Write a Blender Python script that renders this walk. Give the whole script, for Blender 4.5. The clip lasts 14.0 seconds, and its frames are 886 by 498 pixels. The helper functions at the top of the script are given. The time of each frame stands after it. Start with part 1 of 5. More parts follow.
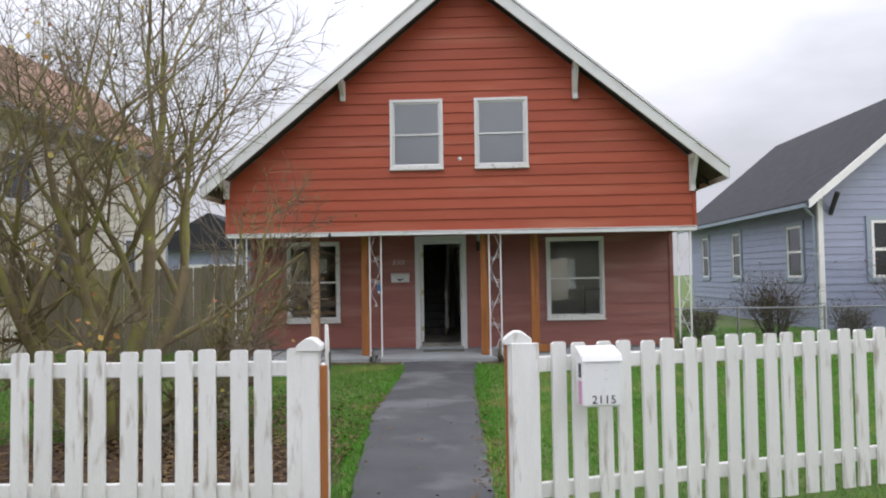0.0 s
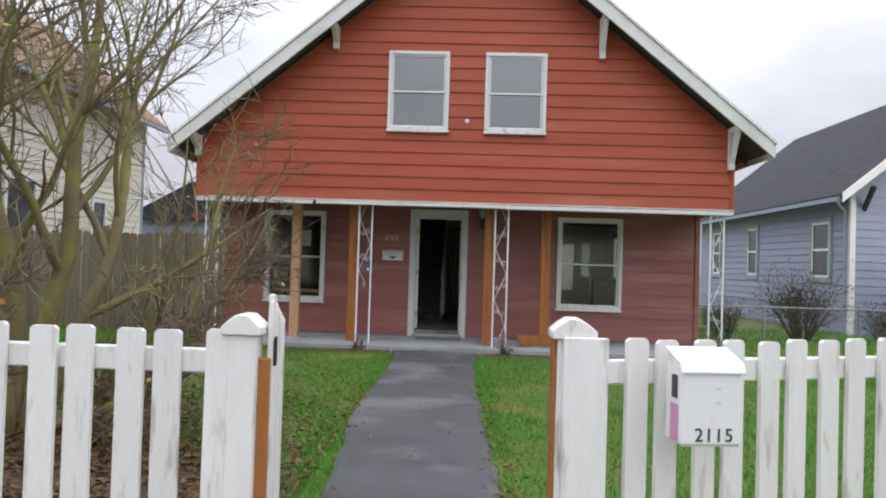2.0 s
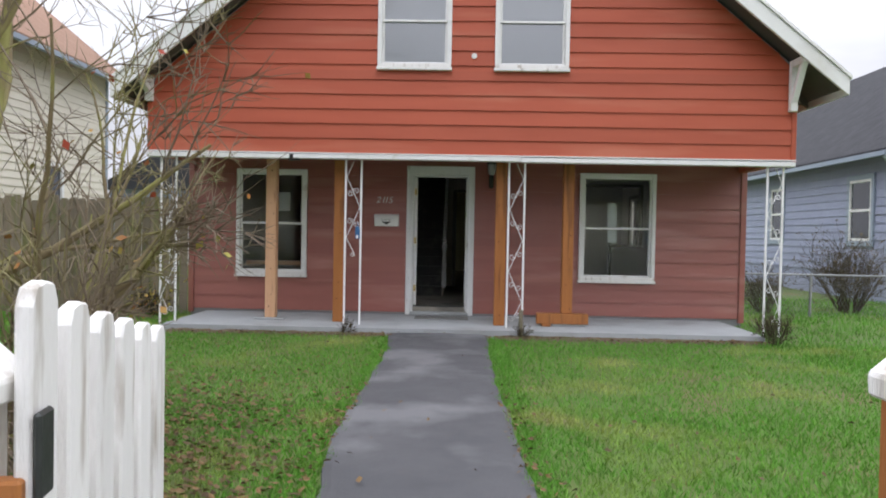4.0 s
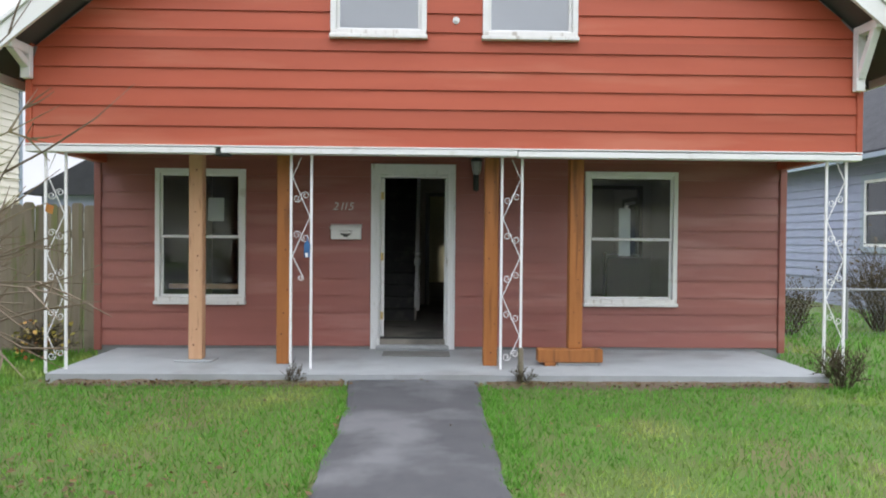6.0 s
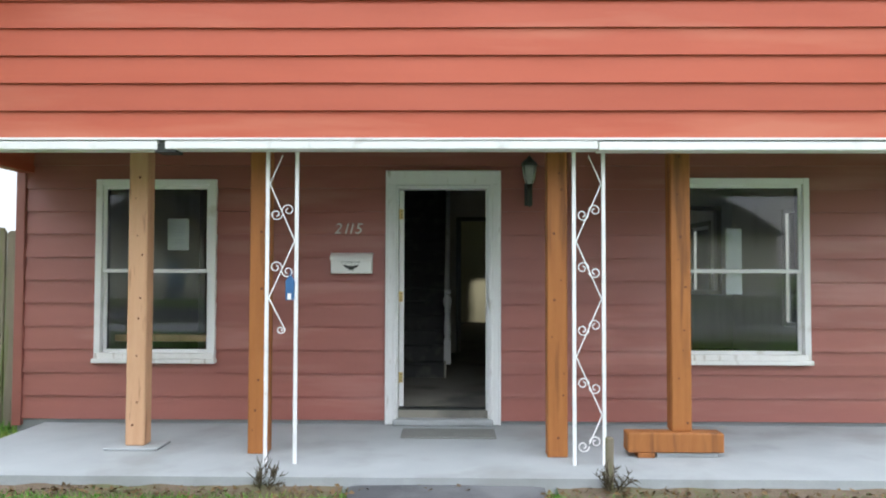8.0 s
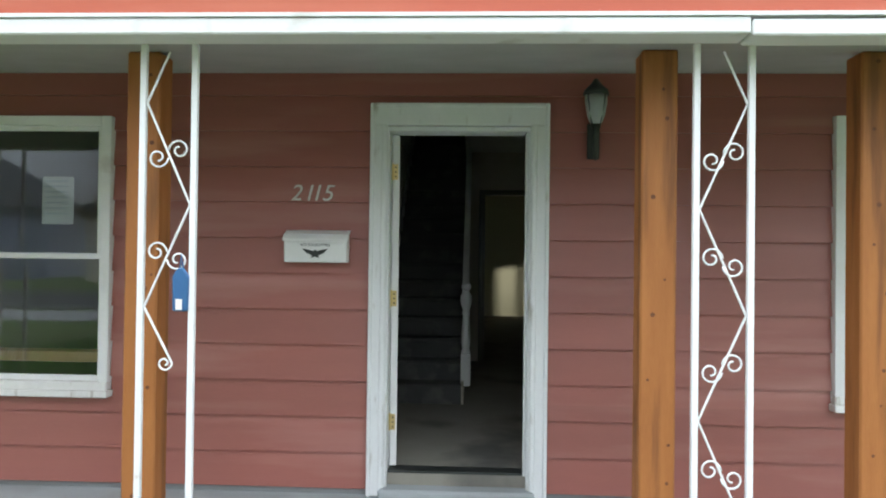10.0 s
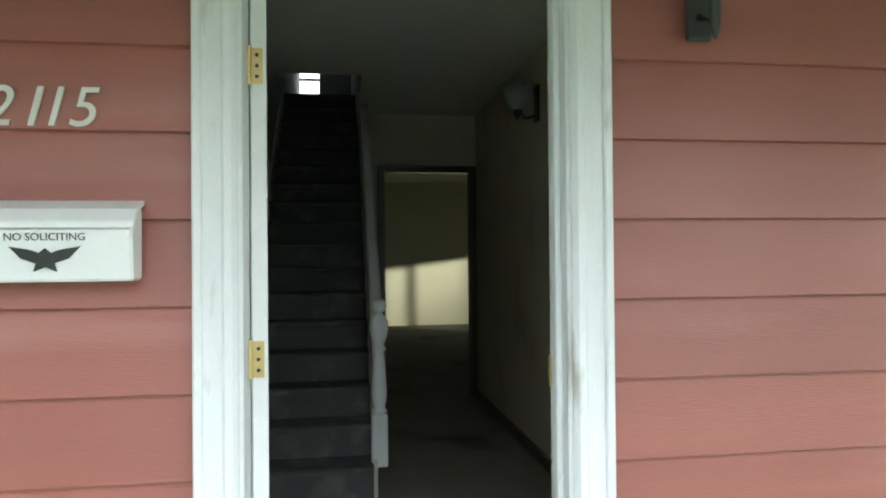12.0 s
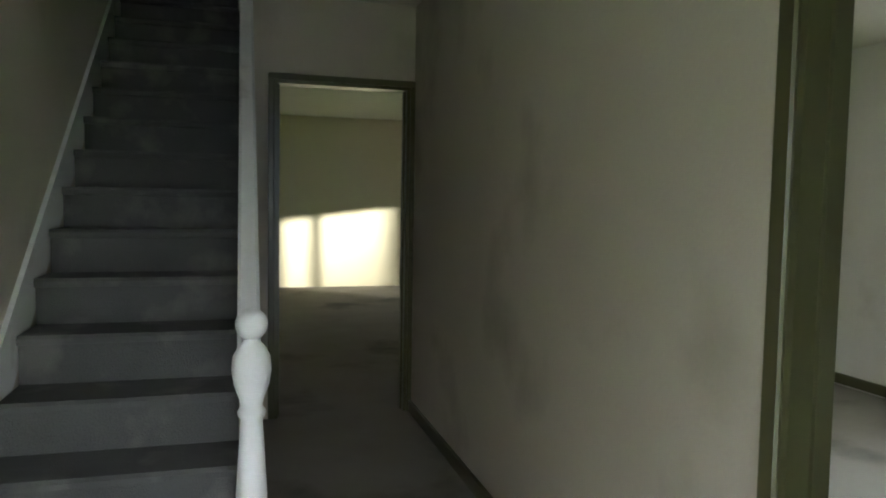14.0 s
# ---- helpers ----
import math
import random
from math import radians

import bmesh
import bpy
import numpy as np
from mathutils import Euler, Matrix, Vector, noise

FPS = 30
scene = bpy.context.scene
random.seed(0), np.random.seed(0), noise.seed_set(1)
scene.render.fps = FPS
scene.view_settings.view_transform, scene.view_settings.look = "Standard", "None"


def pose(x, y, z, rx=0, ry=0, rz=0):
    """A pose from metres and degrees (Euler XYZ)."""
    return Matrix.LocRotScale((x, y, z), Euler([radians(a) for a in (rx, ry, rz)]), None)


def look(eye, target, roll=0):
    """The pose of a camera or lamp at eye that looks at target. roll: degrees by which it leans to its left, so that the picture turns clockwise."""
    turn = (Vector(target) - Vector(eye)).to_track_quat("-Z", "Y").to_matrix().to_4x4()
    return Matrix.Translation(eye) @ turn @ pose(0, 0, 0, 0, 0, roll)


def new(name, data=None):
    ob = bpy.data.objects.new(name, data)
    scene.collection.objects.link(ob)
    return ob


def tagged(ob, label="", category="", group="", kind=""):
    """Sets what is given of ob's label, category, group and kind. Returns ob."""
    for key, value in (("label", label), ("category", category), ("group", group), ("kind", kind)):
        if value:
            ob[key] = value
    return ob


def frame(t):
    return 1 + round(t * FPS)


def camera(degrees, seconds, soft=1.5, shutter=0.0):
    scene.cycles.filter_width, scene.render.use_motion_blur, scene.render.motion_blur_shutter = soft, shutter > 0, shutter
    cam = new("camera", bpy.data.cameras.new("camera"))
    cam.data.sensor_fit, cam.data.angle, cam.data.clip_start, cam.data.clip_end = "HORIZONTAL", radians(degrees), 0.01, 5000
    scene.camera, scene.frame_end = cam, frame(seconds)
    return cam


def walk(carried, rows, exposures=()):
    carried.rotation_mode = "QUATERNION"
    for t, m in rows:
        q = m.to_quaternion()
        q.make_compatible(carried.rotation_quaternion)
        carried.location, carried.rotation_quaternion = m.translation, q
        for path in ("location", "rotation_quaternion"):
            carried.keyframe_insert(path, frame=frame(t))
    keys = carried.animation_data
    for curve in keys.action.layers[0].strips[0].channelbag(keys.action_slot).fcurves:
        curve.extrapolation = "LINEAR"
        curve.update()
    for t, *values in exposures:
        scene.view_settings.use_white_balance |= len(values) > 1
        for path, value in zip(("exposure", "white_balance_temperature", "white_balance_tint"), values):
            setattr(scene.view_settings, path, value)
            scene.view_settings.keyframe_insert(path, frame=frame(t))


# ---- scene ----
cam = camera(64.0, 14.0, 2.0)
PATH = [
    (0, (0.154, 1.970, 1.016), (0.068, 3.970, 1.094), -0.9),
    (0.5, (0.159, 2.284, 0.980), (0.024, 4.284, 1.099), -0.1),
    (1, (0.094, 2.671, 0.950), (-0.011, 4.671, 1.035), -1.2),
    (1.5, (0.052, 3.084, 0.887), (-0.064, 5.084, 0.934), -1.0),
    (2, (0.000, 3.518, 0.874), (-0.068, 5.518, 0.917), 1.8),
    (2.2, (-0.022, 3.684, 0.856), (-0.068, 5.684, 0.854), 0.4),
    (4.3, (-0.225, 5.596, 0.808), (-0.266, 7.596, 0.767), 1.3),
    (4.5, (-0.242, 5.773, 0.818), (-0.236, 7.773, 0.801), 0.6),
    (5, (-0.281, 6.283, 0.871), (-0.222, 8.283, 0.829), 0.5),
    (5.5, (-0.304, 6.837, 0.895), (-0.325, 8.837, 0.867), 1.1),
    (6, (-0.333, 7.401, 0.937), (-0.287, 9.401, 0.907), 0.5),
    (6.5, (-0.321, 7.910, 0.933), (-0.376, 9.910, 0.967), 0.2),
    (7, (-0.409, 8.478, 0.932), (-0.385, 10.478, 0.970), 0.4),
    (7.5, (-0.373, 8.983, 0.946), (-0.379, 10.983, 0.998), 1.2),
    (7.7, (-0.417, 9.268, 0.927), (-0.441, 11.268, 0.995), 0.2),
    (9.8, (-0.410, 11.677, 0.942), (-0.446, 13.676, 0.970), 0.2),
    (10, (-0.405, 11.900, 0.953), (-0.494, 13.897, 0.976), 0.7),
    (10.5, (-0.467, 12.453, 0.982), (-0.448, 14.452, 0.952), 0.6),
    (11, (-0.555, 13.013, 0.973), (-0.455, 15.011, 0.976), -0.2),
    (11.5, (-0.644, 13.616, 0.967), (-0.343, 15.593, 1.001), 0.6),
    (12, (-0.660, 14.184, 0.963), (-0.378, 16.164, 0.984), -0.5),
    (12.5, (-0.681, 14.697, 0.958), (-0.288, 16.658, 0.962), 0.1),
    (13, (-0.675, 15.216, 0.964), (-0.236, 17.166, 0.917), -0.2),
    (13.5, (-0.588, 15.662, 0.996), (-0.162, 17.614, 0.914), 1.6),
    (14, (-0.491, 16.095, 1.019), (0.051, 18.016, 0.892), 1.0),
]
walk(cam, [(t, look(eye, target, roll)) for t, eye, target, roll in PATH],
     [(0, 0.1, 6800, 14), (2, 0.18, 6800, 14), (4.5, 0.5, 6800, 14), (6, 0.74, 6700, 11), (7.5, 1.05, 6500, 8), (10, 1.22, 6500, 5),
      (11, 1.5, 6400, 2), (11.5, 1.95, 6400, 1), (12, 2.25, 6400, 1), (12.5, 2.32, 6400, 2), (13, 2.4, 6500, 5), (13.5, 3.55, 6500, 7), (14, 4.1, 6500, 9)])

# ---------------------------------------------------------------- world, sun, exposure
SUN_WAY = Vector((-1.0, 0.9, -0.135)).normalized()
world = bpy.data.worlds.new("world")
scene.world = world
world.use_nodes = True
wn, wl = world.node_tree.nodes, world.node_tree.links
wn.clear()
w_out, w_bg = wn.new("ShaderNodeOutputWorld"), wn.new("ShaderNodeBackground")
w_sky = wn.new("ShaderNodeTexSky")
w_sky.sky_type, w_sky.sun_disc = "NISHITA", False
w_sky.sun_elevation = math.asin(-SUN_WAY.z)
w_sky.sun_rotation = math.atan2(-SUN_WAY.x, -SUN_WAY.y)
w_sky.dust_density = 2.0
w_co = wn.new("ShaderNodeTexCoord")
w_map = wn.new("ShaderNodeMapping")
w_map.inputs["Scale"].default_value = (1.0, 1.0, 2.6)
w_noise = wn.new("ShaderNodeTexNoise")
w_noise.inputs["Scale"].default_value, w_noise.inputs["Detail"].default_value = 2.3, 5.0
w_ramp = wn.new("ShaderNodeValToRGB")
w_ramp.color_ramp.elements[0].position, w_ramp.color_ramp.elements[0].color = 0.30, (0.58, 0.58, 0.58, 1)
w_ramp.color_ramp.elements[1].position, w_ramp.color_ramp.elements[1].color = 0.62, (1, 1, 1, 1)
w_mix = wn.new("ShaderNodeMixRGB")
w_mix.inputs[2].default_value = (9.2, 9.8, 11.2, 1)
wl.new(w_co.outputs["Generated"], w_map.inputs["Vector"])
wl.new(w_map.outputs[0], w_noise.inputs["Vector"])
wl.new(w_noise.outputs["Fac"], w_ramp.inputs[0])
wl.new(w_ramp.outputs[0], w_mix.inputs[0])
wl.new(w_sky.outputs[0], w_mix.inputs[1])
w_sep, w_rise, w_mul = wn.new("ShaderNodeSeparateXYZ"), wn.new("ShaderNodeMapRange"), wn.new("ShaderNodeMixRGB")
w_mul.blend_type = "MULTIPLY"
w_mul.inputs[0].default_value = 1.0
w_rise.inputs[1].default_value, w_rise.inputs[2].default_value = 0.12, 0.9
w_rise.inputs[3].default_value, w_rise.inputs[4].default_value = 0.66, 2.75
wl.new(w_co.outputs["Generated"], w_sep.inputs[0])
wl.new(w_sep.outputs["Z"], w_rise.inputs[0])
wl.new(w_mix.outputs[0], w_mul.inputs[1])
wl.new(w_rise.outputs[0], w_mul.inputs[2])
wl.new(w_mul.outputs[0], w_bg.inputs[0])
w_bg.inputs[1].default_value = 0.098
wl.new(w_bg.outputs[0], w_out.inputs[0])

sun = new("sun", bpy.data.lights.new("sun", "SUN"))
sun.data.energy, sun.data.angle, sun.data.color = 0.9, radians(2.0), (1.0, 0.96, 0.90)
sun.rotation_euler = SUN_WAY.to_track_quat("-Z", "Y").to_euler()


# ---------------------------------------------------------------- materials
def mat(name, a, b=None, rough=0.7, scale=6.0, fine=60.0, bump=0.15, stretch=(1, 1, 1), metal=0.0, vary=0.0, island=False, spec=0.4, dirt=None, dirt_at=0.62, grime_scale=1.3):
    """Two-tone surface with grain at two scales, bump, optional dirt patches and a shift from piece to piece."""
    m = bpy.data.materials.new(name)
    m.use_nodes = True
    n, l = m.node_tree.nodes, m.node_tree.links
    p = n["Principled BSDF"]
    b = b or tuple(c * 0.8 for c in a)
    co, mp = n.new("ShaderNodeTexCoord"), n.new("ShaderNodeMapping")
    mp.inputs["Scale"].default_value = stretch
    geo = n.new("ShaderNodeNewGeometry")
    l.new(geo.outputs["Position"], mp.inputs["Vector"])
    n1, n2, n3 = (n.new("ShaderNodeTexNoise") for _ in range(3))
    for nd, s, d in ((n1, scale, 4), (n2, fine, 3), (n3, grime_scale, 6)):
        nd.inputs["Scale"].default_value, nd.inputs["Detail"].default_value = s, d
        l.new(mp.outputs[0], nd.inputs["Vector"])
    mix = n.new("ShaderNodeMixRGB")
    mix.inputs[1].default_value, mix.inputs[2].default_value = (*a, 1), (*b, 1)
    add = n.new("ShaderNodeMath")
    add.operation = "MULTIPLY_ADD"
    add.inputs[1].default_value = 1.6
    add.inputs[2].default_value = -0.3
    half = n.new("ShaderNodeMath")
    half.operation = "MULTIPLY_ADD"
    half.inputs[1].default_value = 0.4
    l.new(n2.outputs["Fac"], half.inputs[0])
    sub = n.new("ShaderNodeMath")
    sub.operation = "MULTIPLY"
    sub.inputs[1].default_value = 0.6
    l.new(n1.outputs["Fac"], sub.inputs[0])
    l.new(sub.outputs[0], half.inputs[2])
    l.new(half.outputs[0], add.inputs[0])
    l.new(add.outputs[0], mix.inputs[0])
    last = mix.outputs[0]
    if dirt:
        rp, dm = n.new("ShaderNodeValToRGB"), n.new("ShaderNodeMixRGB")
        rp.color_ramp.elements[0].position, rp.color_ramp.elements[1].position = dirt_at - 0.06, dirt_at + 0.08
        dm.inputs[2].default_value = (*dirt, 1)
        l.new(n3.outputs["Fac"], rp.inputs[0])
        l.new(rp.outputs[0], dm.inputs[0])
        l.new(last, dm.inputs[1])
        last = dm.outputs[0]
    if vary:
        hs, rnd = n.new("ShaderNodeHueSaturation"), n.new("ShaderNodeMapRange")
        if island:
            l.new(geo.outputs["Random Per Island"], rnd.inputs[0])
        else:
            oi = n.new("ShaderNodeObjectInfo")
            l.new(oi.outputs["Random"], rnd.inputs[0])
        rnd.inputs[3].default_value, rnd.inputs[4].default_value = 1 - vary, 1 + vary
        l.new(rnd.outputs[0], hs.inputs["Value"])
        l.new(last, hs.inputs["Color"])
        last = hs.outputs[0]
    l.new(last, p.inputs["Base Color"])
    rr = n.new("ShaderNodeMapRange")
    rr.inputs[3].default_value, rr.inputs[4].default_value = max(0.05, rough - 0.12), min(1, rough + 0.12)
    l.new(n1.outputs["Fac"], rr.inputs[0])
    l.new(rr.outputs[0], p.inputs["Roughness"])
    p.inputs["Metallic"].default_value, p.inputs["Specular IOR Level"].default_value = metal, spec
    if bump:
        bp = n.new("ShaderNodeBump")
        bp.inputs["Strength"].default_value, bp.inputs["Distance"].default_value = bump, 0.02
        l.new(half.outputs[0], bp.inputs["Height"])
        l.new(bp.outputs[0], p.inputs["Normal"])
    return m


def glass_mat(name, ior=1.6, tint=(0.9, 0.93, 0.93)):
    m = bpy.data.materials.new(name)
    m.use_nodes = True
    n, l = m.node_tree.nodes, m.node_tree.links
    n.clear()
    out, mix, fr = n.new("ShaderNodeOutputMaterial"), n.new("ShaderNodeMixShader"), n.new("ShaderNodeFresnel")
    tr, gl = n.new("ShaderNodeBsdfTransparent"), n.new("ShaderNodeBsdfGlossy")
    tr.inputs[0].default_value, gl.inputs["Roughness"].default_value = (*tint, 1), 0.03
    fr.inputs[0].default_value = ior
    l.new(fr.outputs[0], mix.inputs[0])
    l.new(tr.outputs[0], mix.inputs[1])
    l.new(gl.outputs[0], mix.inputs[2])
    l.new(mix.outputs[0], out.inputs[0])
    return m


M_RED = mat("red_siding_paint", (0.45, 0.094, 0.042), (0.37, 0.074, 0.036), 0.55, 3.0, 90, 0.12, (0.35, 1, 3), vary=0.07, dirt=(0.46, 0.13, 0.070), dirt_at=0.60)
# same red paint, with the glare under the porch greyed into its colour
M_RED2 = mat("porch_siding_glare_red", (0.33, 0.112, 0.086), (0.265, 0.090, 0.070), 0.42, 3.0, 90, 0.12, (0.35, 1, 3), vary=0.07, spec=0.6, dirt=(0.36, 0.155, 0.127), dirt_at=0.60)
M_WHITE = mat("white_paint", (0.80, 0.80, 0.78), (0.70, 0.71, 0.69), 0.5, 4, 70, 0.10, dirt=(0.55, 0.53, 0.48), dirt_at=0.68, grime_scale=5)
M_PICKET = mat("weathered_white_paint", (0.82, 0.81, 0.78), (0.68, 0.67, 0.63), 0.65, 5, 70, 0.3, (3, 3, 0.6), vary=0.05, dirt=(0.46, 0.42, 0.36), dirt_at=0.64, grime_scale=6)
M_TRIM = mat("door_trim_paint", (0.76, 0.77, 0.76), (0.64, 0.65, 0.64), 0.5, 5, 80, 0.2, (2, 2, 0.5), dirt=(0.44, 0.42, 0.37), dirt_at=0.66, grime_scale=8)
M_POST = mat("stained_timber", (0.42, 0.165, 0.045), (0.29, 0.10, 0.026), 0.6, 4, 50, 0.25, (6, 6, 0.5), vary=0.08, dirt=(0.20, 0.075, 0.022), dirt_at=0.60, grime_scale=2.2)
M_POST_RAW = mat("raw_timber", (0.62, 0.38, 0.23), (0.50, 0.28, 0.15), 0.7, 4, 50, 0.25, (6, 6, 0.5), dirt=(0.20, 0.08, 0.03), dirt_at=0.66, grime_scale=5)
M_IRON = mat("white_painted_iron", (0.84, 0.84, 0.84), (0.74, 0.74, 0.73), 0.4, 9, 80, 0.1, dirt=(0.42, 0.24, 0.12), dirt_at=0.76, grime_scale=9)
M_SLAB = mat("porch_concrete", (0.38, 0.40, 0.40), (0.29, 0.31, 0.31), 0.8, 3, 90, 0.2, dirt=(0.27, 0.28, 0.27), dirt_at=0.60)
M_WALK = mat("path_concrete", (0.098, 0.099, 0.102), (0.054, 0.056, 0.060), 0.85, 2.2, 120, 0.5, dirt=(0.145, 0.147, 0.15), dirt_at=0.60)
M_PAVE = mat("pavement_concrete", (0.34, 0.34, 0.33), (0.26, 0.26, 0.26), 0.85, 3, 100, 0.4)
M_ROAD = mat("asphalt", (0.055, 0.055, 0.057), (0.04, 0.04, 0.042), 0.85, 3, 200, 0.5)
M_GROUND = mat("lawn_soil", (0.07, 0.16, 0.022), (0.10, 0.105, 0.035), 0.95, 2.5, 60, 0.8, dirt=(0.13, 0.12, 0.05), dirt_at=0.60)
M_GRASS = mat("grass_blade", (0.098, 0.295, 0.021), (0.07, 0.215, 0.016), 0.6, 0.8, 14, 0.0, vary=0.35, island=True, dirt=(0.27, 0.33, 0.075), dirt_at=0.60, grime_scale=0.9)
M_DRYGRASS = mat("dry_grass_blade", (0.30, 0.25, 0.10), (0.22, 0.21, 0.07), 0.7, 0.8, 14, 0.0, vary=0.3, island=True)
M_LEAFLITTER = mat("fallen_leaf", (0.15, 0.088, 0.030), (0.08, 0.050, 0.020), 0.7, 8, 60, 0.1, vary=0.5, island=True)
M_LITTERBED = mat("leaf_bed_soil", (0.080, 0.045, 0.026), (0.045, 0.028, 0.018), 0.95, 9, 60, 0.9)
M_BARK = mat("mossy_bark", (0.26, 0.20, 0.115), (0.17, 0.14, 0.065), 0.9, 6, 60, 0.5, dirt=(0.27, 0.26, 0.085), dirt_at=0.52, grime_scale=3)
M_TWIG = mat("twig_bark", (0.23, 0.18, 0.12), (0.15, 0.115, 0.08), 0.85, 6, 60, 0.2, dirt=(0.25, 0.23, 0.09), dirt_at=0.56, grime_scale=2)
M_LEAF = mat("autumn_leaf", (0.42, 0.30, 0.05), (0.28, 0.30, 0.06), 0.6, 3, 30, 0.0, vary=0.3, island=True, dirt=(0.42, 0.07, 0.035), dirt_at=0.53, grime_scale=2)
M_ROOFEDGE = mat("fascia_paint", (0.78, 0.79, 0.76), (0.68, 0.69, 0.66), 0.55, 3, 70, 0.1, dirt=(0.60, 0.59, 0.54), dirt_at=0.62)
M_SHINGLE = mat("dark_shingle", (0.040, 0.041, 0.045), (0.024, 0.025, 0.028), 0.9, 4, 60, 0.6, vary=0.12)
M_BROWNROOF = mat("brown_shingle", (0.30, 0.175, 0.115), (0.22, 0.13, 0.085), 0.9, 4, 60, 0.6, vary=0.10)
# eave shade is put into this dark colour, for soffits and rafter tails
M_SOFFIT = mat("shade_dark_soffit", (0.11, 0.10, 0.095), (0.08, 0.075, 0.07), 0.8, 4, 60, 0.2)
# white ceiling paint lowered to grey, so the porch top shades darker
M_CEIL = mat("shade_greyed_ceiling", (0.44, 0.45, 0.43), (0.36, 0.37, 0.35), 0.6, 4, 60, 0.1)
M_LAV = mat("lavender_siding", (0.30, 0.33, 0.44), (0.26, 0.29, 0.39), 0.6, 3, 60, 0.1, vary=0.04)
M_LAVTRIM = mat("blue_grey_trim", (0.30, 0.36, 0.42), (0.25, 0.30, 0.36), 0.6, 3, 60, 0.1)
M_CREAM = mat("cream_siding", (0.72, 0.68, 0.57), (0.65, 0.61, 0.51), 0.6, 3, 60, 0.1, vary=0.04)
M_PLANK = mat("weathered_plank", (0.27, 0.225, 0.165), (0.17, 0.145, 0.105), 0.9, 3, 60, 0.4, (8, 8, 0.7), vary=0.22, dirt=(0.16, 0.17, 0.07), dirt_at=0.58, grime_scale=2)
M_PLASTER = mat("interior_plaster", (0.60, 0.55, 0.45), (0.54, 0.50, 0.41), 0.8, 2, 90, 0.12, dirt=(0.42, 0.38, 0.30), dirt_at=0.64)
M_PLASTER2 = mat("pale_plaster", (0.70, 0.69, 0.64), (0.64, 0.63, 0.58), 0.8, 2, 90, 0.12, dirt=(0.50, 0.47, 0.41), dirt_at=0.66)
M_CREAMWALL = mat("cream_plaster", (0.70, 0.66, 0.46), (0.64, 0.60, 0.41), 0.8, 2, 90, 0.12)
M_HALLCEIL = mat("hall_ceiling_plaster", (0.70, 0.69, 0.60), (0.64, 0.63, 0.55), 0.9, 2, 140, 0.3)
M_CARPET = mat("worn_carpet", (0.32, 0.30, 0.25), (0.24, 0.225, 0.19), 0.95, 3, 220, 0.7, dirt=(0.13, 0.125, 0.11), dirt_at=0.60)
M_STAIR = mat("stair_carpet", (0.12, 0.122, 0.114), (0.075, 0.078, 0.073), 0.95, 4, 220, 0.7, dirt=(0.16, 0.155, 0.14), dirt_at=0.60, grime_scale=5)
M_OLIVE = mat("olive_gloss_paint", (0.10, 0.10, 0.044), (0.088, 0.088, 0.038), 0.32, 1.2, 60, 0.02, spec=0.6)
# pale tone for the reflected-sky sheets, also for print bars and latch marks
M_PALEGREY = mat("pale_blue_grey", (0.62, 0.66, 0.70), (0.56, 0.60, 0.64), 0.8, 2, 60, 0.05)
M_PAPER = mat("paper", (0.82, 0.82, 0.80), (0.76, 0.76, 0.75), 0.8, 6, 60, 0.0)
M_INK = mat("dark_ink", (0.05, 0.05, 0.05), (0.04, 0.04, 0.04), 0.6, 6, 60, 0.0)
M_NUMBER = mat("number_paint", (0.66, 0.65, 0.60), (0.55, 0.54, 0.50), 0.5, 9, 60, 0.0)
M_KNOT = mat("wood_knot", (0.17, 0.06, 0.02), (0.10, 0.035, 0.014), 0.6, 30, 90, 0.1)
M_DIRT = mat("bare_soil", (0.17, 0.125, 0.085), (0.10, 0.075, 0.05), 0.95, 7, 60, 0.9, dirt=(0.10, 0.11, 0.045), dirt_at=0.6)
M_BRASS = mat("brass", (0.72, 0.56, 0.25), (0.58, 0.44, 0.19), 0.35, 9, 60, 0.05, metal=0.8)
M_DARKMETAL = mat("dark_metal", (0.06, 0.065, 0.06), (0.035, 0.04, 0.037), 0.45, 9, 60, 0.1, metal=0.5)
M_GALV = mat("galvanised_wire", (0.28, 0.29, 0.30), (0.20, 0.21, 0.22), 0.5, 9, 60, 0.0, metal=0.6)
M_BLUE = mat("blue_plastic", (0.05, 0.14, 0.30), (0.035, 0.11, 0.24), 0.4, 9, 60, 0.05)
M_SHRUB = mat("dead_shrub_twig", (0.075, 0.055, 0.032), (0.05, 0.044, 0.022), 0.9, 6, 60, 0.1, vary=0.3, island=True)
# plaster with the dimness of unlit rooms put into its colour
M_DARKROOM = mat("darkened_room_plaster", (0.26, 0.27, 0.27), (0.22, 0.23, 0.23), 0.9, 2, 60, 0.1)
M_LAMPGLASS = mat("clouded_lamp_glass", (0.36, 0.39, 0.37), (0.25, 0.27, 0.26), 0.3, 9, 60, 0.1)
M_BURGUNDY = mat("burgundy_leaf", (0.15, 0.04, 0.05), (0.09, 0.025, 0.03), 0.6, 5, 40, 0.0, vary=0.3, island=True)
M_MAT = mat("door_mat_fibre", (0.22, 0.22, 0.20), (0.16, 0.16, 0.15), 0.95, 9, 160, 0.6)
M_PINK = mat("pink_sticker", (0.62, 0.30, 0.46), (0.55, 0.26, 0.40), 0.5, 9, 60, 0.0)
M_INKGLASS = mat("dark_window_glass", (0.03, 0.035, 0.045), (0.02, 0.025, 0.035), 0.08, 3, 60, 0.0, spec=0.8)
M_GLASS = glass_mat("window_glass", 1.55)
M_GLASS_UP = glass_mat("upper_window_glass", 2.4)


